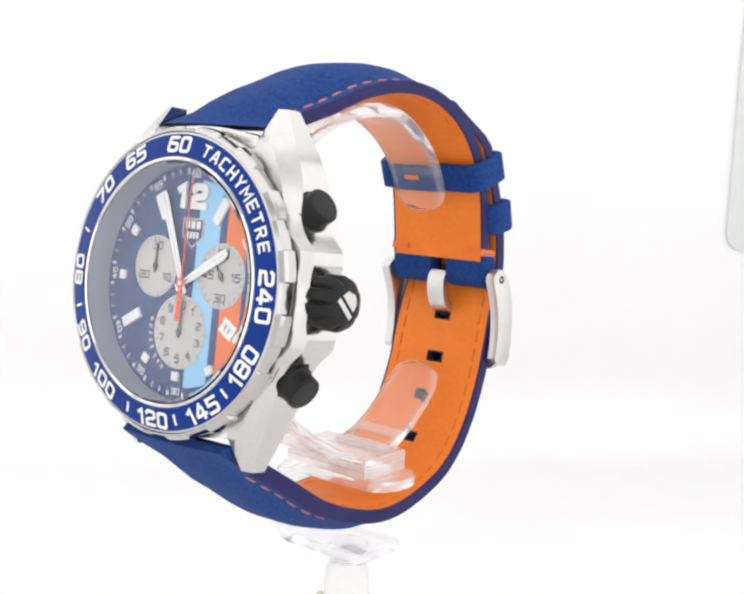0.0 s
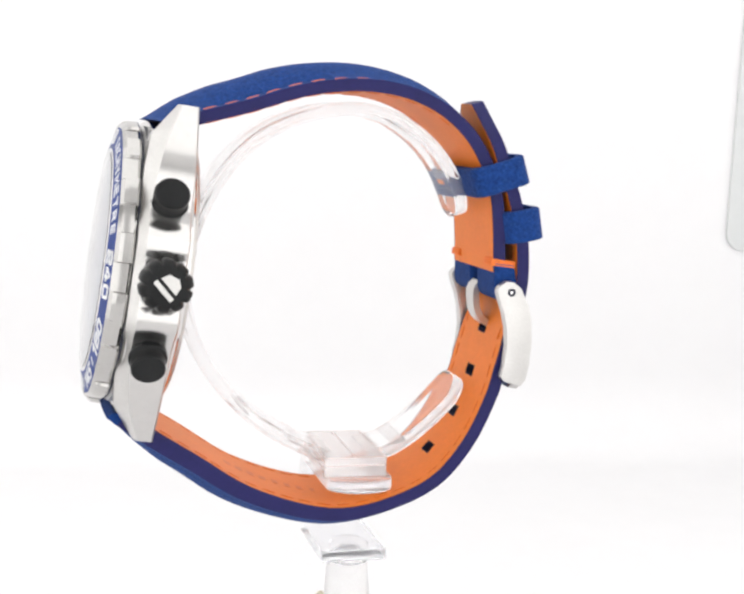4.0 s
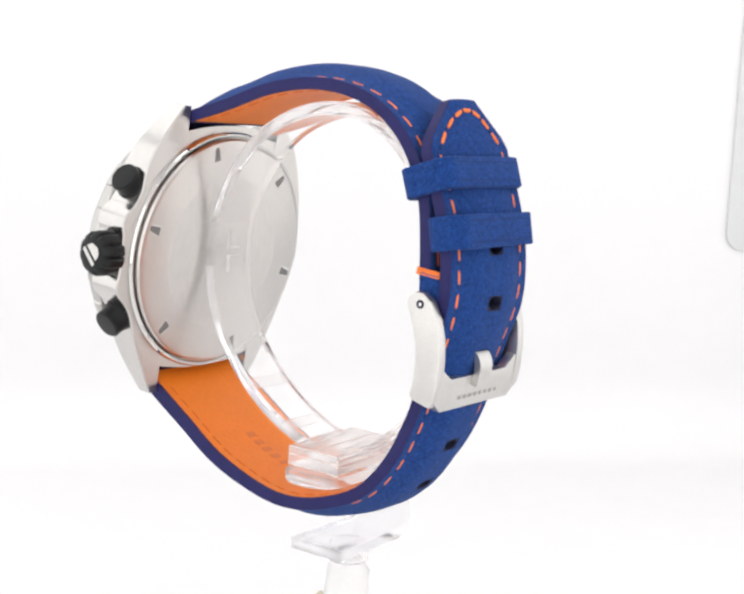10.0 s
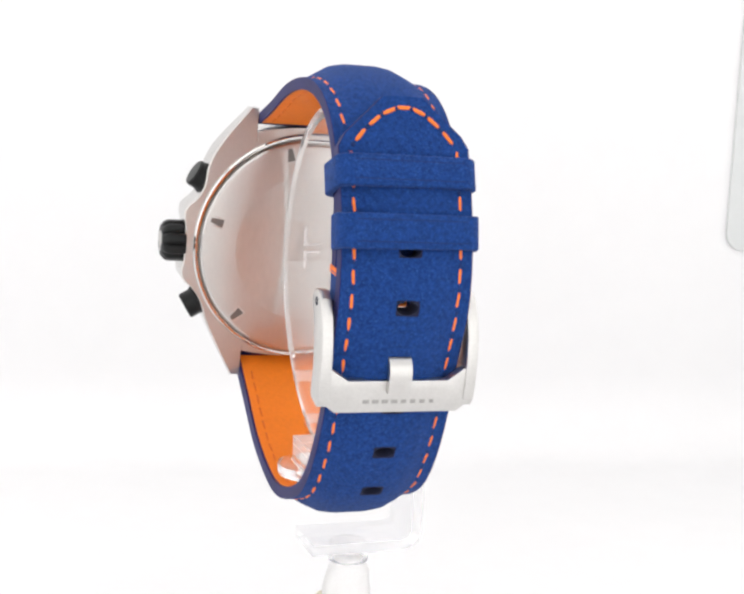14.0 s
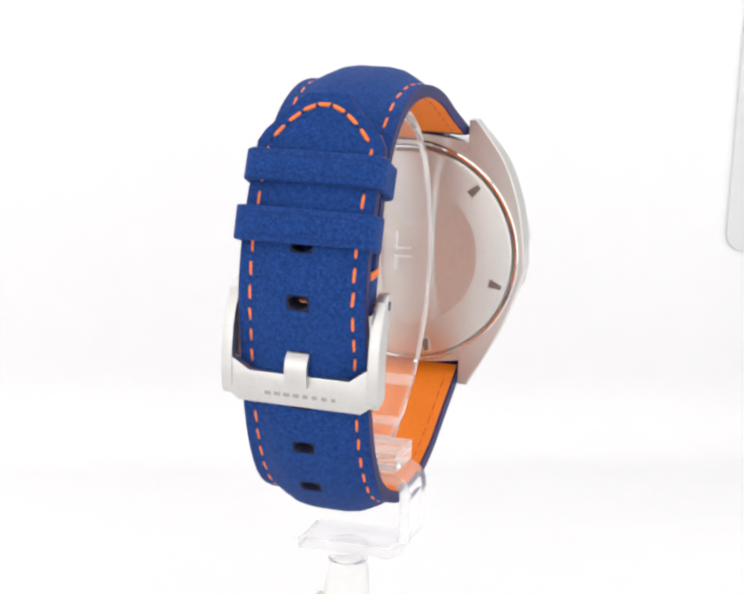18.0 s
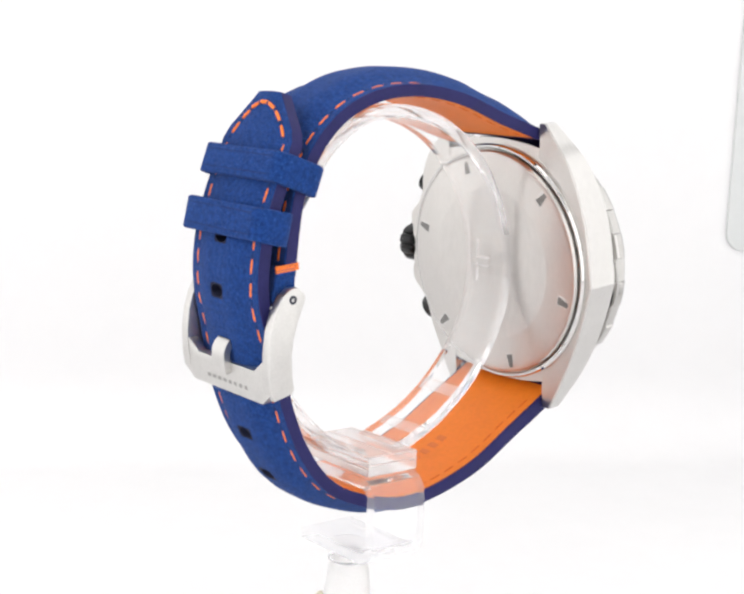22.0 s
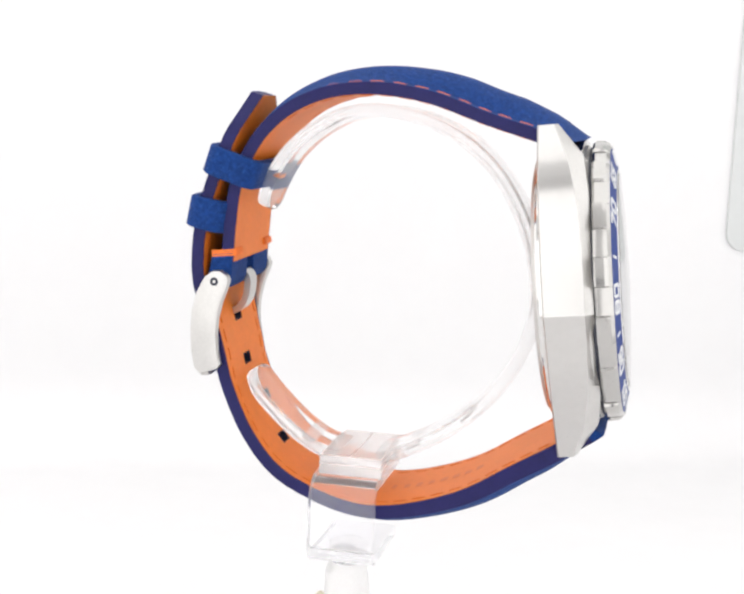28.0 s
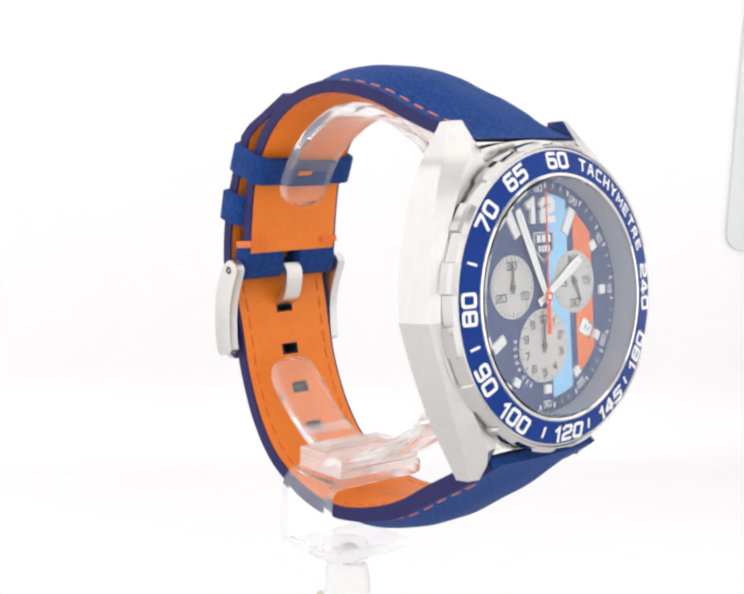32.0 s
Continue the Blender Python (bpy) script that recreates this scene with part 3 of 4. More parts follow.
def crown_and_pushers():
    # crown: a lobed black knob
    n = 120
    rings = []
    for x, r, lobe in ((20.6, 2.4, 0), (21.9, 2.6, 0), (22.0, 3.4, 0.35), (22.35, 3.7, 0.5), (24.9, 3.7, 0.5), (25.5, 3.4, 0.4), (26.0, 2.8, 0.1), (26.15, 2.2, 0.0), (26.15, 0.05, 0)):
        rings.append([(x, (r - lobe * (0.5 + 0.5 * math.cos(10 * a)) ** 7) * math.sin(a), -7.3 + (r - lobe * (0.5 + 0.5 * math.cos(10 * a)) ** 7) * math.cos(a)) for a in [2 * math.pi * k / n for k in range(n)]])
    bm = bmesh.new()
    rs = [[bm.verts.new(p) for p in r] for r in rings]
    for p, q in zip(rs, rs[1:]):
        for j in range(n):
            bm.faces.new((p[j], p[(j + 1) % n], q[(j + 1) % n], q[j]))
    bm.faces.new(rs[0])
    bm.faces.new(rs[-1])
    cr = part("crown", bm, RUBBER, watch, "black lobed winding crown", angle=0.7)
    face = pose(26.15, 0, -7.3, 0, 90, 0) @ pose(0, 0, 0, 0, 0, 270 + 47)
    part("crown_emblem", moved(prism([(-1.55, 0.15), (1.55, 0.15), (1.2, 1.35), (0.2, 1.9), (-1.2, 1.35)], 0, 0.12, 0.03, 1), face), SATIN, cr, "plain satin steel emblem plate")
    part("crown_emblem", moved(prism([(-1.75, -1.05), (1.75, -1.05), (1.75, -0.35), (-1.75, -0.35)], 0, 0.12, 0.03, 1), face), SATIN, cr, "plain satin steel bar")
    part("crown_tube", moved(disc(2.1, 18.5, 21.0, 0.1, 32), pose(0, 0, -7.3, 0, 90, 0)), RUBBER, watch)
    for ang, toward in ((59.2, 66), (120.6, 114)):
        m = Matrix.Translation((0, 0, -6.95)) @ pose(0, 0, 0, 0, 0, 90 - ang) @ pose(0, 0, 0, 0, 90, 0)
        ms = Matrix.Translation((0, 0, -6.95)) @ pose(0, 0, 0, 0, 0, 90 - toward) @ pose(0, 0, 0, 0, 90, 0)
        cap = revolve([(0, 20.9), (2.3, 20.9), (2.65, 21.1), (2.75, 21.5), (2.72, 22.0), (2.5, 22.25), (2.42, 22.4), (2.42, 24.1), (2.2, 24.35), (0, 24.4)], 48, False)
        p = part("pusher", moved(cap, m), RUBBER, watch, "round black chronograph pusher")
        part("pusher_stem", moved(revolve([(0, 15), (1.6, 15), (1.6, 20.95), (0, 20.95)], 32, False), m), RUBBER, p)
        part("pusher_seat", moved(box(-1.55, 1.55, -1.8, 1.8, 15.5, 21.9, 0.6), ms), RUBBER, watch, "black recess round the pusher stem")


crown_and_pushers()


def caseback():
    z = REAR
    cb = part("caseback", revolve([(0, z - 1.5), (18.8, z - 1.5), (19.4, z - 1.35), (19.65, z - 1.0), (19.65, z - 0.5), (19.65, z), (0, z)], 128, False), BACK, watch, "brushed steel caseback")
    part("caseback_ring", revolve([(19.85, z), (19.85, z - 0.45), (20.1, z - 0.7), (20.5, z - 0.75), (20.75, z - 0.45), (20.75, z)], 128), POLISH, watch, "polished ring round the caseback")
    for k in range(6):
        m = dial_spot(15.4 + 60 * k, 17.6, 0)
        # a raised patch; the dark wedge on it paints the shade of a recess
        part("caseback_notch", moved(box(-0.9, 0.9, -1.35, 1.2, z - 1.525, z - 0.9, 0.02), m), SATIN, cb, "wrench notch")
        part("notch_shade", moved(prism([(-0.72, -1.15), (0.72, -1.15), (0.25, 1.15), (-0.55, 1.15)], z - 1.54, z - 1.3), m), NOTCH, cb)
    part("caseback_medallion", disc(13.4, z - 1.506, z - 1.3, 0.004, 96), MEDAL, cb, "finely engraved centre of the caseback")


caseback()

# ---- strap ----
UP = [(19.5, -4.6), (22.3, -10.8), (25.3, -18.0), (28.9, -25.8), (30.9, -33.3), (31.2, -40.3), (29.8, -46.2), (27.0, -50.9), (23.2, -54.3), (18.5, -56.8), (13.0, -58.2), (7.0, -59.3)]
LOW = [(-19.8, -4.4), (-23.0, -10.6), (-26.3, -17.6), (-30.2, -25.8), (-32.3, -34.9), (-32.3, -41.7), (-30.0, -48.5), (-26.1, -54.6), (-20.0, -58.7), (-12.6, -61.2), (-7.3, -62.0), (-2.8, -62.7), (4.7, -64.1), (12.4, -63.0), (18.7, -60.6), (25.8, -56.9), (32.6, -54.0)]


class Strap:
    def __init__(self, pts, side, w0, w1, hump, tip, holes=(), rim=((0, 2.02), (1, 2.02))):
        self.at, self.length, _ = spline(pts, 1.0)
        self.rim = rim
        self.side, self.w0, self.w1, self.hump, self.tip = side, w0, w1, hump, tip
        s = list(np.linspace(0, self.length, 64))
        self.holes = []
        for y in holes:
            d = min(np.linspace(self.length * 0.4, self.length, 900), key=lambda q: abs(self.at(q)[0][0] - y))
            s = [v for v in s if abs(v - d) > 1.35] + [d - 0.95, d + 0.95]
            self.holes.append(d)
        self.s = sorted(s)

    def width(self, d):
        w = self.w0 + (self.w1 - self.w0) * min(1, d / (0.6 * self.length)) - 0.3 * max(0, 1 - d / 2.5) ** 2
        if self.tip:
            k = self.length - d
            if k < 6.6:
                w = 3.1 + (w - 3.1) * k / 6.6
        return w

    def edge(self, d):
        return float(np.interp(d, [a for a, _ in self.rim], [b for _, b in self.rim]))

    def crown(self, d):
        return float(np.interp(d, [0, 5.5, 11, 20, self.length * 0.45, self.length * 0.62, self.length], self.hump))

    def place(self, d, x, h, cut=None):
        q, e = self.at(d)
        n = np.array([e[1], -e[0]]) * -self.side
        if self.tip:
            # the tail lies slightly twisted in the loops
            h += min(1, max(0, (d / self.length - 0.66) / 0.08)) * (-0.35 - 0.055 * x)
        p = q + n * h
        if cut is not None and d < 12:
            # cut straight where it meets the case
            p[0] = max(p[0], cut) if cut > 0 else min(p[0], cut)
        return (xc(q[1]) + x, p[0], p[1])

    def frame_at(self, d, x, h):
        q, e = self.at(d)
        n = np.array([e[1], -e[0]]) * -self.side
        m = Matrix.Identity(4)
        t, nn = Vector((0, e[0], e[1])), Vector((0, n[0], n[1]))
        xx = t.cross(nn)
        for k, c in enumerate((xx, t, nn)):
            for r in range(3):
                m[r][k] = c[r]
        m.translation = Vector(self.place(d, x, h)) * MM
        return m

    def dome(self, d, x):
        w = self.width(d) - 0.12
        u = min(1, abs(x) / w)
        k = min(1, max(0, (0.77 - u) / 0.6))
        flat = 1 - (1 - k) ** 2.4
        return self.edge(d) + self.crown(d) * flat * (1 if u < 1 else 0) - (0.10 if u > 0.985 else 0)

    def layer(self, inset, lo, hi, start=0, cut=None):
        top, bottom, hs = [], [], set()
        for i, d in enumerate(self.s[start:]):
            w = self.width(d) - inset
            xs = [-w, -w * 0.985, -w * 0.93, -w * 0.82, -w * 0.64, -w * 0.42, -w * 0.24, -1.7, 1.7, w * 0.24, w * 0.42, w * 0.64, w * 0.82, w * 0.93, w * 0.985, w]
            xs = sorted(xs)
            top.append([self.place(d, x, hi(d, x), cut) for x in xs])
            bottom.append([self.place(d, x, lo(d, x), cut) for x in xs])
            if any(abs(d - (h - 0.95)) < 1e-6 for h in self.holes):
                hs.add((i, 7))
        return slab(top, bottom, hs)


def stitches(strap, parent, mesh_ob, rows, d0, d1, pitch, h, name, skew=4):
    """Single stitches along both edges, sharing one mesh."""
    for sgn in (-1, 1):
        d = d0
        while d < d1:
            x = sgn * (strap.width(d) - rows)
            ob = new(name, mesh_ob)
            ob.parent = parent
            ob.matrix_basis = strap.frame_at(d, x, h(d, x)) @ pose(0, 0, 0, 0, 0, skew * sgn + random.uniform(-3, 3))
            d += pitch * random.uniform(0.97, 1.03)


def capsule(length, r, material, name):
    prof = [(0, -length / 2)] + [(r * f, -length / 2 + length * g) for f, g in ((0.55, 0.03), (0.9, 0.12), (1.0, 0.3), (1.0, 0.7), (0.9, 0.88), (0.55, 0.97))] + [(0, length / 2)]
    bm = moved(revolve(prof, 8, False), pose(0, 0, 0, 90, 0, 0))
    bmesh.ops.scale(bm, vec=(MM, MM, MM * 0.7), verts=bm.verts)
    for f in bm.faces:
        f.smooth = True
    me = bpy.data.meshes.new(name)
    bm.to_mesh(me)
    bm.free()
    me.materials.append(material)
    return me


HOLE_Y = (12.3, 4.9, -2.7, -10.0, -17.0, -23.6)


def straps():
    up = Strap(UP, 1, 10.45, 9.4, (0.7, 2.3, 3.1, 3.2, 2.4, 1.5, 0.35), False)
    low = Strap(LOW, -1, 10.45, 9.75, (0.2, 1.3, 2.1, 2.4, 2.4, 1.8, 0.3), True, HOLE_Y, ((0, 2.5), (8, 2.7), (20, 2.6), (32, 2.3), (46, 2.05)))
    st, sl, nd = capsule(2.3, 0.31, THREAD, "stitch"), capsule(2.3, 0.16, THREAD_DARK, "lining_stitch"), capsule(0.8, 0.34, CREASE, "needle_hole")
    for s, label in ((up, "upper strap half in blue suede, carrying buckle and loops"), (low, "lower strap half in blue suede with punched holes")):
        cut = 21.85 if s is up else -21.05
        clear_of = next(i for i, d in enumerate(s.s) if abs(s.at(d)[0][0]) > abs(cut) + 0.15)
        half = part("strap_half", s.layer(0.0, lambda d, x: 0.06, lambda d, x: s.edge(d) - 0.1, 1, cut), EDGE, watch, label)
        part("suede_face", s.layer(0.12, lambda d, x: s.edge(d) - 0.12 if d > 2.2 else 0.5, s.dome, 0, cut * 1.004), SUEDE, half, "blue suede outer face")
        part("strap_lining", s.layer(0.4, lambda d, x: 0.0, lambda d, x: 0.3, clear_of), LINING, half, "orange leather lining")
        end = s.length - (1.0 if s is up else 8.0)
        stitches(s, half, st, 1.9, 9.0, end, 3.3, lambda d, x: s.dome(d, x) - 0.11, "stitch")
        stitches(s, half, nd, 1.9, 9.0 + 1.65, end - 1.0, 3.3, lambda d, x: s.dome(d, x) - 0.14, "needle_hole")
        stitches(s, half, sl, 1.9, 9.0, s.length - (24.0 if s is up else 12.0), 3.1, lambda d, x: -0.02, "lining_stitch", 0)
        if s is low:
            # the seam round the tip
            n = 7
            for k in range(n):
                u = -1 + 2 * (k + 0.5) / n
                for ob_mesh, du, nm in ((st, 0, "stitch"), (nd, 1.0 / n, "needle_hole")):
                    v = u + du
                    d = s.length - 1.7 - 5.6 * abs(v) ** 1.9
                    x = 7.6 * v
                    slope = -5.6 * 1.9 * abs(v) ** 0.9 * (1 if v > 0 else -1) / 7.6
                    ob = new(nm, ob_mesh)
                    ob.parent = half
                    ob.matrix_basis = s.frame_at(d, x, s.dome(d, x) + (0.04 if not du else -0.02)) @ pose(0, 0, 0, 0, 0, math.degrees(math.atan2(1, slope)))
    # embossed maker's words on the lower half, as plain bars
    half = [o for o in watch.children if o.name.startswith("strap_half")][1]
    for k, w in enumerate((0.9, 0.9, 0.9, 0.9, 0.7, 0.7, 0.7, 0.5)):
        d = 22.0 + 2.1 * k
        ob = part("embossed_bar", box(-1.0, 1.0, -w, w * 0.35, -0.03, 0.06), EMBOSS, half, flat=True)
        ob.matrix_basis = low.frame_at(d, 0.0, -0.01)
    for d in low.holes:
        # the oval rim of each punched hole, near black to paint the shade inside
        sq = lambda v: math.copysign(abs(v) ** 0.35, v)
        bm, rings = bmesh.new(), []
        for k in range(24):
            a = 2 * math.pi * k / 24
            out = (1.72 * sq(math.cos(a)), 0.98 * sq(math.sin(a)))
            inn = (1.55 * math.cos(a), 0.85 * math.sin(a))
            ring = []
            for (x, e), h in ((out, low.dome(d, 0) + 0.02), (inn, low.dome(d, 0) - 0.05), (inn, 0.05), (out, 0.05)):
                ring.append(bm.verts.new(low.place(d + e, x, h)))
            rings.append(ring)
        for p, q in zip(rings, rings[1:] + rings[:1]):
            for j in range(4):
                bm.faces.new((p[j], p[(j + 1) % 4], q[(j + 1) % 4], q[j]))
        part("punched_hole", bm, PUNCH, half)
    return up, low


UPPER, LOWER = straps()


def loop(name, cy, cz, ty, tz, width, depth, half_x, thick, label):
    """A leather loop round the strap: a flat ring with rounded corners."""
    r = 2.4
    outer, n = [], 8
    for sx, sn, a0 in ((1, 1, 0), (-1, 1, 90), (-1, -1, 180), (1, -1, 270)):
        for k in range(n + 1):
            a = radians(a0 + 90 * k / n)
            outer.append((sx * (half_x - r) + r * math.cos(a), sn * (depth / 2 - r) + r * math.sin(a)))
    t = Vector((0, ty, tz)).normalized()
    nn = Vector((0, t.z, -t.y))
    if nn.z > 0:
        nn = -nn
    c = Vector((xc(cz), cy, cz))
    m = len(outer)
    bm = bmesh.new()
    sec = [(-width / 2, 0.25), (-width / 2 + 0.2, 0), (width / 2 - 0.2, 0), (width / 2, 0.25), (width / 2, thick), (-width / 2, thick)]
    rings = []
    for px, pn in outer:
        ln = math.hypot(px, pn)
        row = []
        for s, d in sec:
            fx, fn = (half_x - d) / half_x, (depth / 2 - d) / (depth / 2)
            wob = 0.12 * noise.noise(Vector((px * 0.3, pn * 0.3, s + cy)))
            row.append(bm.verts.new(c + Vector((px * fx, 0, 0)) + nn * (pn * fn) + t * (s + wob)))
        rings.append(row)
    k = len(sec)
    for i in range(m):
        p, q = rings[i], rings[(i + 1) % m]
        for j in range(k):
            bm.faces.new((p[j], p[(j + 1) % k], q[(j + 1) % k], q[j]))
    lp = part(name, bm, SUEDE, watch, label, angle=0.9)
    for s in (-width / 2 + 0.95, width / 2 - 0.95):
        xs = np.linspace(-half_x + 2.4, half_x - 2.4, 12)
        grid = lambda o: [[c + Vector((x, 0, 0)) + nn * (depth / 2 + o) + t * (s + 0.06 * noise.noise(Vector((x, s, cy))) + w) for w in (-0.07, 0.07)] for x in xs]
        seam = slab(grid(0.02), grid(-0.1))
        part("pressed_line", seam, CREASE, lp, "dark pressed crease")
    return lp


loop("strap_loop", 21.9, -58.0, 0.905, 0.41, 4.6, 9.1, 10.65, 1.0, "sliding blue suede strap loop")
loop("strap_loop", 14.85, -62.8, 0.955, 0.297, 5.0, 6.7, 10.7, 1.0, "fixed blue suede strap loop")
part("loop_seam", moved(box(-1.4, 1.4, -0.45, 0.45, -0.12, 0.12, 0.1), pose(-1.0, 20.0, -52.75, 54)), LINING, watch, "orange slit in the sliding loop")
for sx in (-1, 1):
    x0 = 1.02 + sx * 9.15
    turns = []
    for k in range(3):
        y0 = 8.0 + 0.37 * k
        turns.append(box(min(x0, x0 + sx * 0.35), max(x0, x0 + sx * 0.35), y0, y0 + 0.36, -62.7, -58.6, 0.14))
        turns.append(box(min(x0, x0 - sx * 3.2), max(x0 + sx * 0.2, x0 - sx * 3.2), y0, y0 + 0.36, -59.2, -58.6, 0.12))
    bar = joined(*turns)
    part("thread_tack", bar, THREAD, watch, "bright orange thread tack")
for x0, x1 in ((-8.45, -0.75), (2.75, 10.5)):
    wrap = []
    for k in range(13):
        a = radians(15 * k)
        wrap.append((4.6 - 2.0 * math.sin(a), -61.8 + 2.0 * math.cos(a)))
    bm = moved(prism([(p[0], p[1]) for p in wrap] + [(8.6, -62.5), (8.6, -59.15)], x0, x1, 0.15, 1), Matrix(((0, 0, 1, 0), (1, 0, 0, 0), (0, 1, 0, 0), (0, 0, 0, 1))))
    part("pin_fold", bm, SUEDE, watch, "blue suede fold round the buckle pin")

YZ = Matrix(((0, 0, 1, 0), (1, 0, 0, 0), (0, 1, 0, 0), (0, 0, 0, 1)))


def buckle():
    arm = [(5.2, -59.8), (6.0, -60.7), (6.05, -62.0), (5.2, -63.4), (2.8, -65.0), (0.2, -66.0), (-3.0, -66.6), (-6.5, -66.8), (-9.0, -66.6), (-10.1, -65.9), (-9.6, -62.9), (-9.0, -62.4), (-7.0, -62.6), (-4.0, -62.5), (-1.5, -62.0), (1.0, -61.1), (3.7, -59.7), (4.5, -59.5)]
    bar = [(12.82, -7.0), (12.82, -9.0), (10.3, -10.9), (-8.4, -10.9), (-10.82, -9.0), (-10.82, -6.0), (-9.1, -4.2), (-6.6, -6.1), (8.6, -6.1), (11.2, -4.4), (12.82, -4.4)]
    b = part("buckle", prism(bar, -66.5, -64.9, 0.22), SATIN, watch, "satin steel pin buckle", angle=0.4)
    for x in (11.25, -10.95):
        part("buckle_arm", moved(prism(arm, x, x + 1.7, 0.25), YZ), SATIN, b, angle=0.4)
    for k, w in enumerate((0.75, 0.75, 0.75, 0.75, 0.6, 0.6, 0.6, 0.5)):
        part("engraved_bar", box(6.0 - 1.45 * k - w, 6.0 - 1.45 * k + w * 0.3, -9.5, -8.95, -66.53, -66.4), ENGRAVE, b)
    pin = part("buckle_pin", moved(disc(0.85, -10.9, 12.97, 0.15, 24), pose(0, 4.4, -61.8, 0, 90, 0)), POLISH, b)
    # ink-dark rings paint the shade in the pin holes
    for x in (12.96, -10.96):
        part("pin_hole_shade", moved(revolve([(0.26, -0.05), (0.66, -0.05), (0.66, 0.05), (0.26, 0.05)], 24), pose(x, 4.4, -61.8, 0, 90, 0)), INK, pin)
    at, length, n = spline([(4.6, -60.6), (3.2, -59.9), (0.6, -60.4), (-1.2, -61.6), (-2.3, -63.9), (-3.1, -66.0), (-4.3, -66.95), (-6.2, -67.1), (-7.7, -66.9)], 0.5)
    top, bot = [], []
    for i in range(n + 1):
        q, e = at(length * i / n)
        nr = np.array([e[1], -e[0]])
        w = 1.7
        top.append([(1.15 + x, q[0] + nr[0] * 0.55, q[1] + nr[1] * 0.55) for x in (-w, -w + 0.2, w - 0.2, w)])
        bot.append([(1.15 + x, q[0] - nr[0] * 0.55, q[1] - nr[1] * 0.55) for x in (-w, -w + 0.2, w - 0.2, w)])
    part("buckle_tongue", bevel(slab(top, bot), 0.18, 2, 0.9), SATIN, b, "steel buckle tongue")


buckle()

# ---- the clear display stand, drawn about the turntable axis: x across, y to the buckle, z up ----
stand = thing("display_stand", "clear acrylic watch cuff on a bent acrylic bracket and rod", "display stand")


def ribbon(pts, half_w, thick, round_ends, r=0.45):
    """A clear band along a path of (y, z), with eased edges."""
    at, length, n = spline(pts, 0.5)
    bm = bmesh.new()
    rings = []
    for i in range(n + 1):
        d = length * i / n
        q, e = at(d)
        nr = np.array([e[1], -e[0]])
        w = half_w
        for end, k in ((round_ends[0], d), (round_ends[1], length - d)):
            if end and k < half_w:
                w = min(w, max(1.2, math.sqrt(max(0, half_w ** 2 - (half_w - k) ** 2)) ** 0.6 * half_w ** 0.4))
        sec = [(-w + r, -thick / 2), (w - r, -thick / 2), (w, -thick / 2 + r), (w, thick / 2 - r), (w - r, thick / 2), (-w + r, thick / 2), (-w, thick / 2 - r), (-w, -thick / 2 + r)]
        rings.append([bm.verts.new((x, q[0] + nr[0] * h, q[1] + nr[1] * h)) for x, h in sec])
    for p, q in zip(rings, rings[1:]):
        for j in range(8):
            bm.faces.new((p[j], p[(j + 1) % 8], q[(j + 1) % 8], q[j]))
    bm.faces.new(rings[0])
    bm.faces.new(rings[-1])
    return bm


def cut_edges(ob, axis):
    """The sawn side faces of a clear strip scatter more light than its polished faces."""
    ob.data.materials.append(ACRYLIC_EDGE)
    for f in ob.data.polygons:
        if abs(f.normal[axis]) > 0.6:
            f.material_index = 1


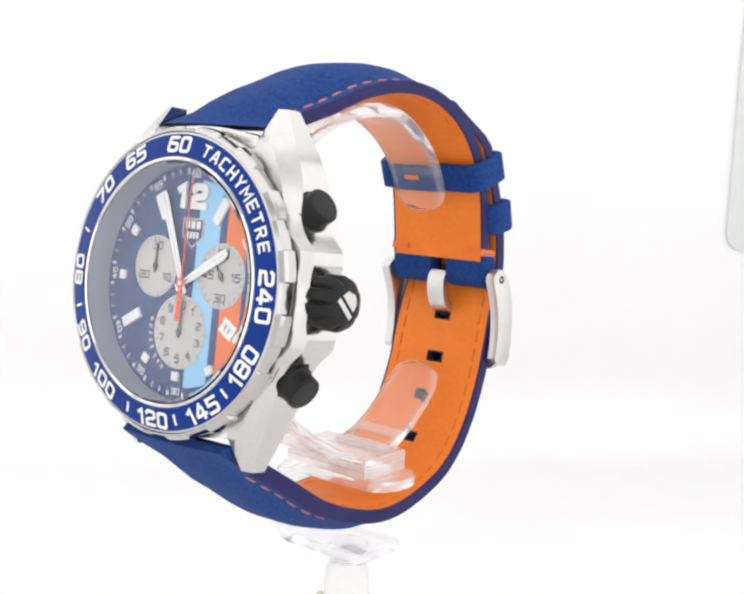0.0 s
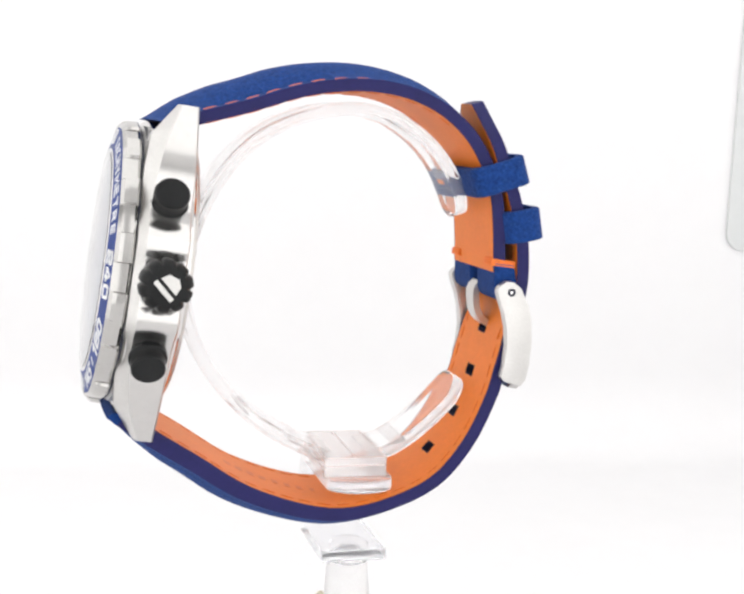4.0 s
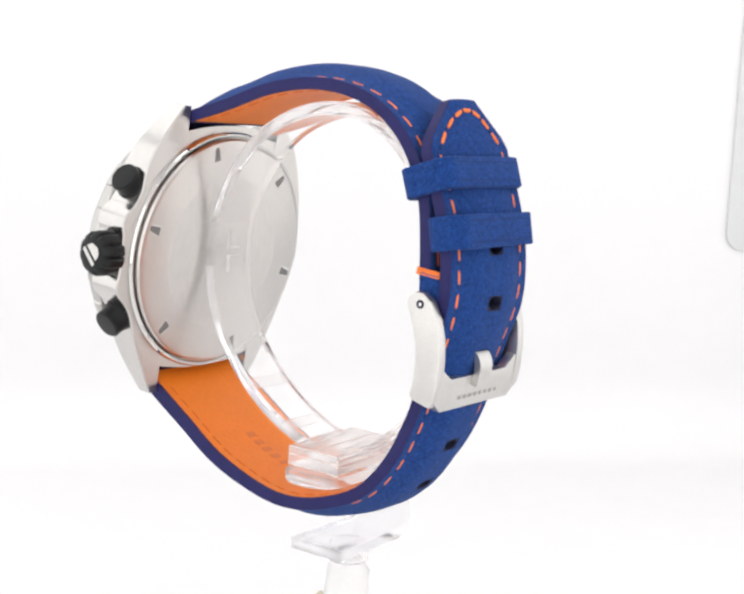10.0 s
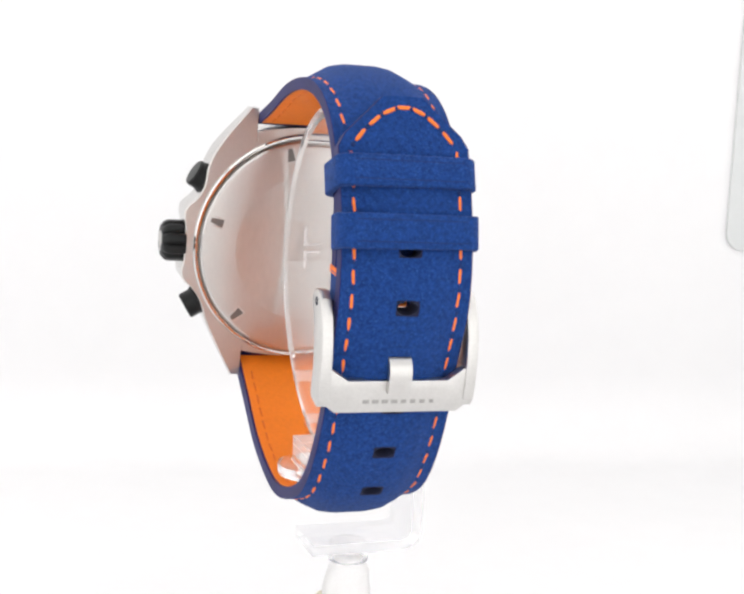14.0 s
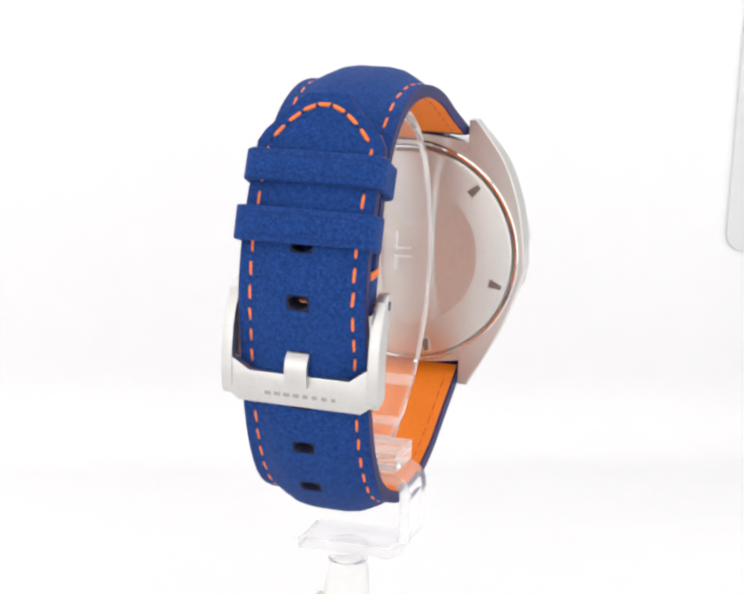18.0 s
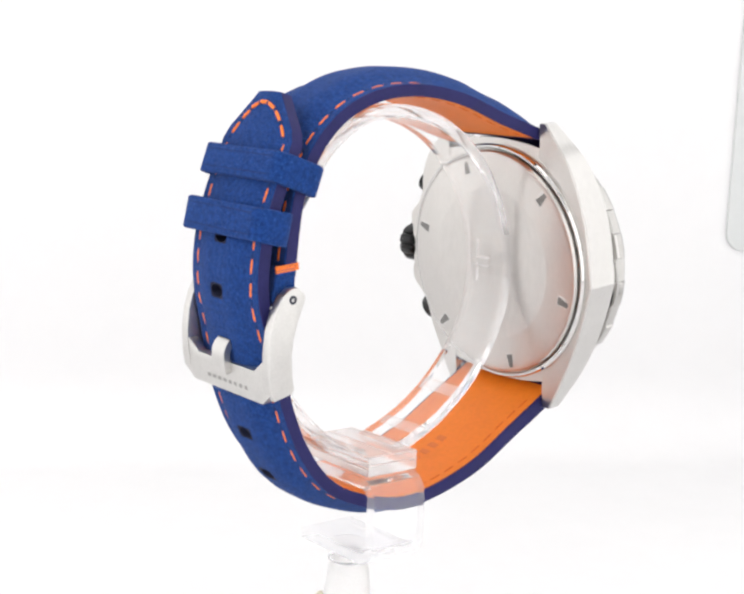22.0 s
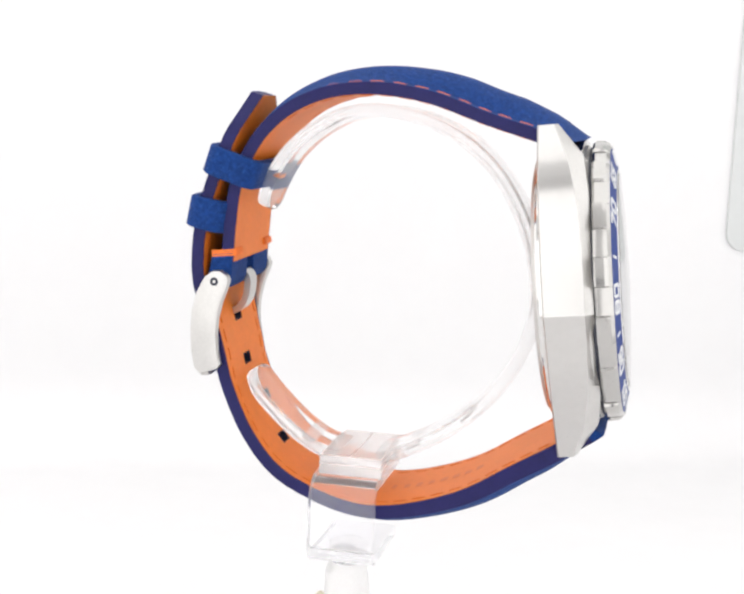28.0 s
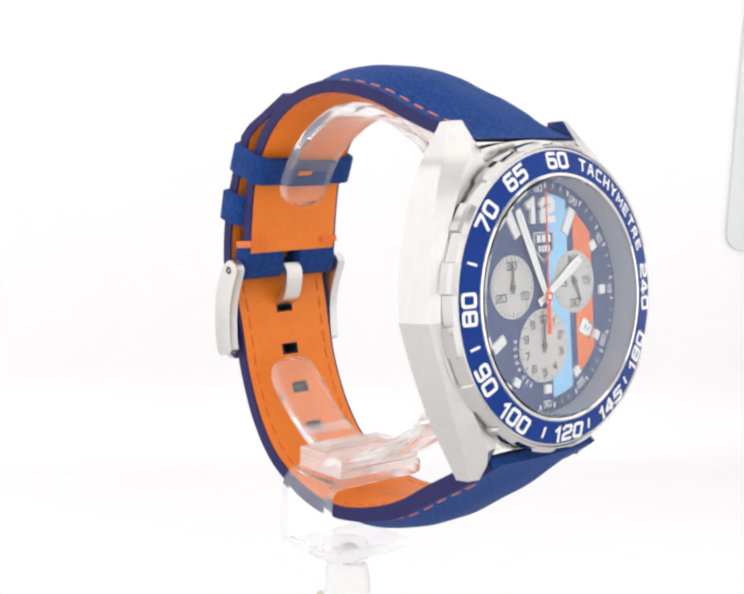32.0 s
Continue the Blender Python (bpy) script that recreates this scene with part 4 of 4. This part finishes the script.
def display_stand():
    cuff = [(15.7, 16.4), (14.5, 20.3), (12.3, 24.4), (9.4, 27.7), (6.0, 30.2), (2.4, 31.9), (-3.0, 32.7), (-9.8, 31.7), (-16.3, 28.8), (-21.6, 24.2), (-25.5, 18.2), (-28.0, 11.4), (-28.7, 4.4), (-27.4, -2.3), (-24.2, -8.4), (-19.6, -13.8), (-14.6, -17.8), (-9.6, -20.5), (-5.2, -22.3)]
    cut_edges(part("cuff_band", ribbon(cuff, 4.9, 2.1, (True, False)), ACRYLIC, stand, "clear curved cuff band"), 0)
    arm = [(1.2, -22.4), (4.6, -21.6), (7.6, -20.0), (10.8, -17.5), (14.8, -13.6), (17.0, -10.2)]
    cut_edges(part("cuff_arm", ribbon(arm, 4.9, 2.1, (False, True)), ACRYLIC, stand, "clear short cuff arm"), 0)
    # thin glued seams across the band, and the mould mark on its outer face
    for y, z, a in ((-19.0, -14.3, 44), (-10.6, -19.9, 26), (6.4, -20.2, -18)):
        part("cuff_seam", moved(box(-4.7, 4.7, -0.16, 0.16, -1.12, 1.12, 0.05, 1), pose(0, y, z, 90 - a)), ACRYLIC_EDGE, stand, "pale glued seam")
    for x0, x1, z0, z1 in ((1.1, 1.7, 7.9, 11.2), (-1.4, 1.7, 7.9, 8.4), (1.1, 1.7, 3.9, 6.9), (-1.4, 1.7, 6.5, 6.9)):
        part("mould_mark", box(x0, x1, -27.55, -27.25, z0, z1, 0.06, 1), ACRYLIC_EDGE, stand, "raised mould stroke")
    rim = [(3.2, -21.45), (3.4, -21.6), (3.4, -22.1), (3.1, -22.25), (3.4, -22.4), (3.4, -23.1), (3.1, -23.25), (3.4, -23.4), (3.4, -24.57)]
    ring = rim + [(-3.3 - y, z) for y, z in reversed(rim)]
    part("clamp_block", moved(prism(ring, -8.3, 8.3), YZ), ACRYLIC_BLOCK, stand, "clear ridged clamp block", flat=True)
    # pink strips paint refracted light between the block's layers and along cut top edges
    for z in (-22.25, -23.25):
        for y in (3.22, -6.52):
            part("refraction_line", box(-8.25, 8.25, y - 0.12, y + 0.12, z - 0.07, z + 0.07), REFRACT_LINE, stand, "pale pink strip painted for refracted light on the block")
    for y in (3.2, -1.6, -6.5):
        part("refraction_line", box(-8.2, 8.2, y - 0.07, y + 0.07, -21.49, -21.41), REFRACT_LINE, stand, "pale pink strip painted for refracted light on the block")
    for x in (-8.25, 8.25):
        part("refraction_line", box(x - 0.08, x + 0.08, -6.4, 3.1, -21.49, -21.41), REFRACT_LINE, stand, "pale pink strip painted for refracted light on the block")
        part("refraction_line", box(x - 0.08, x + 0.08, -6.4, 3.1, -22.85, -22.73), REFRACT_LINE, stand, "pale pink strip painted for refracted light on the block")
    # bent bracket: over the strap, down its side and back under it
    t = 0.9
    path = [(8.6, -25.5, 0, 1)]
    for k in range(7):
        a = radians(90 + 15 * k)
        path.append((-7.65 + 2.6 * math.cos(a), -28.1 + 2.6 * math.sin(a), math.cos(a), math.sin(a)))
    for k in range(7):
        a = radians(180 + 15 * k)
        path.append((-7.65 + 2.6 * math.cos(a), -35.25 + 2.6 * math.sin(a), math.cos(a), math.sin(a)))
    path.append((7.4, -37.85, 0, -1))
    top = [[(x + nx * t, y, z + nz * t) for y in (-6.2, -5.9, 3.9, 4.2)] for x, z, nx, nz in path]
    bot = [[(x - nx * t, y, z - nz * t) for y in (-6.2, -5.9, 3.9, 4.2)] for x, z, nx, nz in path]
    cut_edges(part("bracket", bevel(slab(top, bot), 0.25, 2, 0.9), ACRYLIC_PLATE, stand, "clear bent acrylic bracket", angle=0.35), 1)
    nose = [(8.65, -6.2), (8.65, 4.2)] + [(8.65 + 3.4 * math.cos(radians(a)), -1.0 + 5.2 * math.sin(radians(a))) for a in range(80, -81, -16)]
    part("bracket_nose", prism(nose, -26.35, -24.65, 0.25), ACRYLIC_PLATE, stand, "clear rounded bracket nose")
    part("rod_tip", revolve([(0, -38.8), (2.9, -38.8), (3.2, -39.1), (3.3, -41), (0, -41)], 40, False), TIP, stand, "clear rod end")
    prof = [(0, -40.2), (1.2, -40.3), (2.3, -40.8), (3.1, -41.7), (3.5, -43), (3.6, -45), (3.75, -47), (3.7, -52), (3.7, -60), (0, -60)]
    rod = revolve(prof, 40, False)
    for v in rod.verts:
        if v.co.xy.length > 0.5:
            v.co += Vector(noise.noise_vector(v.co * 0.45)) * 0.45
    part("rod", rod, FROST, stand, "frosted acrylic rod")


display_stand()
for clear_part in stand.children:
    clear_part.visible_shadow = False


def spindle():
    s = thing("turntable_spindle", "white turntable spindle collar with dried glue", "turntable")
    part("collar", revolve([(3.95, -50.5), (5.4, -50.5), (6.0, -54), (9, FLOOR + 4), (14, FLOOR), (3.95, FLOOR)], 48), WHITE, s)
    for a, r, size in ((200, 4.7, 1.5), (235, 4.9, 1.2), (150, 4.9, 1.1), (320, 4.8, 1.2), (20, 4.9, 1.0)):
        bm = bmesh.new()
        bmesh.ops.create_icosphere(bm, subdivisions=3, radius=size)
        for v in bm.verts:
            v.co += Vector(noise.noise_vector(v.co * 1.3)) * 0.4
        part("glue_lump", moved(bm, pose(r * math.cos(radians(a)), r * math.sin(radians(a)), -49.9 + 0.7 * size, 0, 0, a)), GLUE, s)


spindle()


def putty():
    p = thing("putty_lump", "small beige lump of putty on the white paper", "putty")
    bm = bmesh.new()
    bmesh.ops.create_icosphere(bm, subdivisions=3, radius=3.2)
    for v in bm.verts:
        v.co += Vector(noise.noise_vector(v.co * 0.35)) * 0.8
        v.co.z = max(v.co.z, 0) * 0.9
    part("lump", moved(bm, pose(-33.2, 57, FLOOR - 0.6)), PUTTY, p)


putty()

# ---- what turns ----
WATCH_POSE = Matrix(((0.58828401, 0.08713347, -0.80394632, -0.03300306), (-0.80842937, 0.08682285, -0.58215441, -0.0243566), (0.01907578, 0.99240594, 0.12151775, 0.00846251), (0, 0, 0, 1)))
STAND_POSE = pose(0, 0, 0, 0, 0, -54.09)
# the turntable turns evenly: seconds and its degrees
TURN = [(t, 13.95 - 8.675 * t) for t in range(0, 33, 2)]


def motions():
    walk(watch, [(t, pose(0, 0, 0, 0, 0, a) @ WATCH_POSE) for t, a in TURN])
    walk(stand, [(t, pose(0, 0, 0, 0, 0, a) @ STAND_POSE) for t, a in TURN])
    walk(SECONDS, [(t, pose(6.9 * MM, 1.6 * MM, -3.53 * MM, 0, 0, 36 - 6 * t)) for t in (0, 4, 8, 12, 16, 20, 24, 28, 32)])


motions()
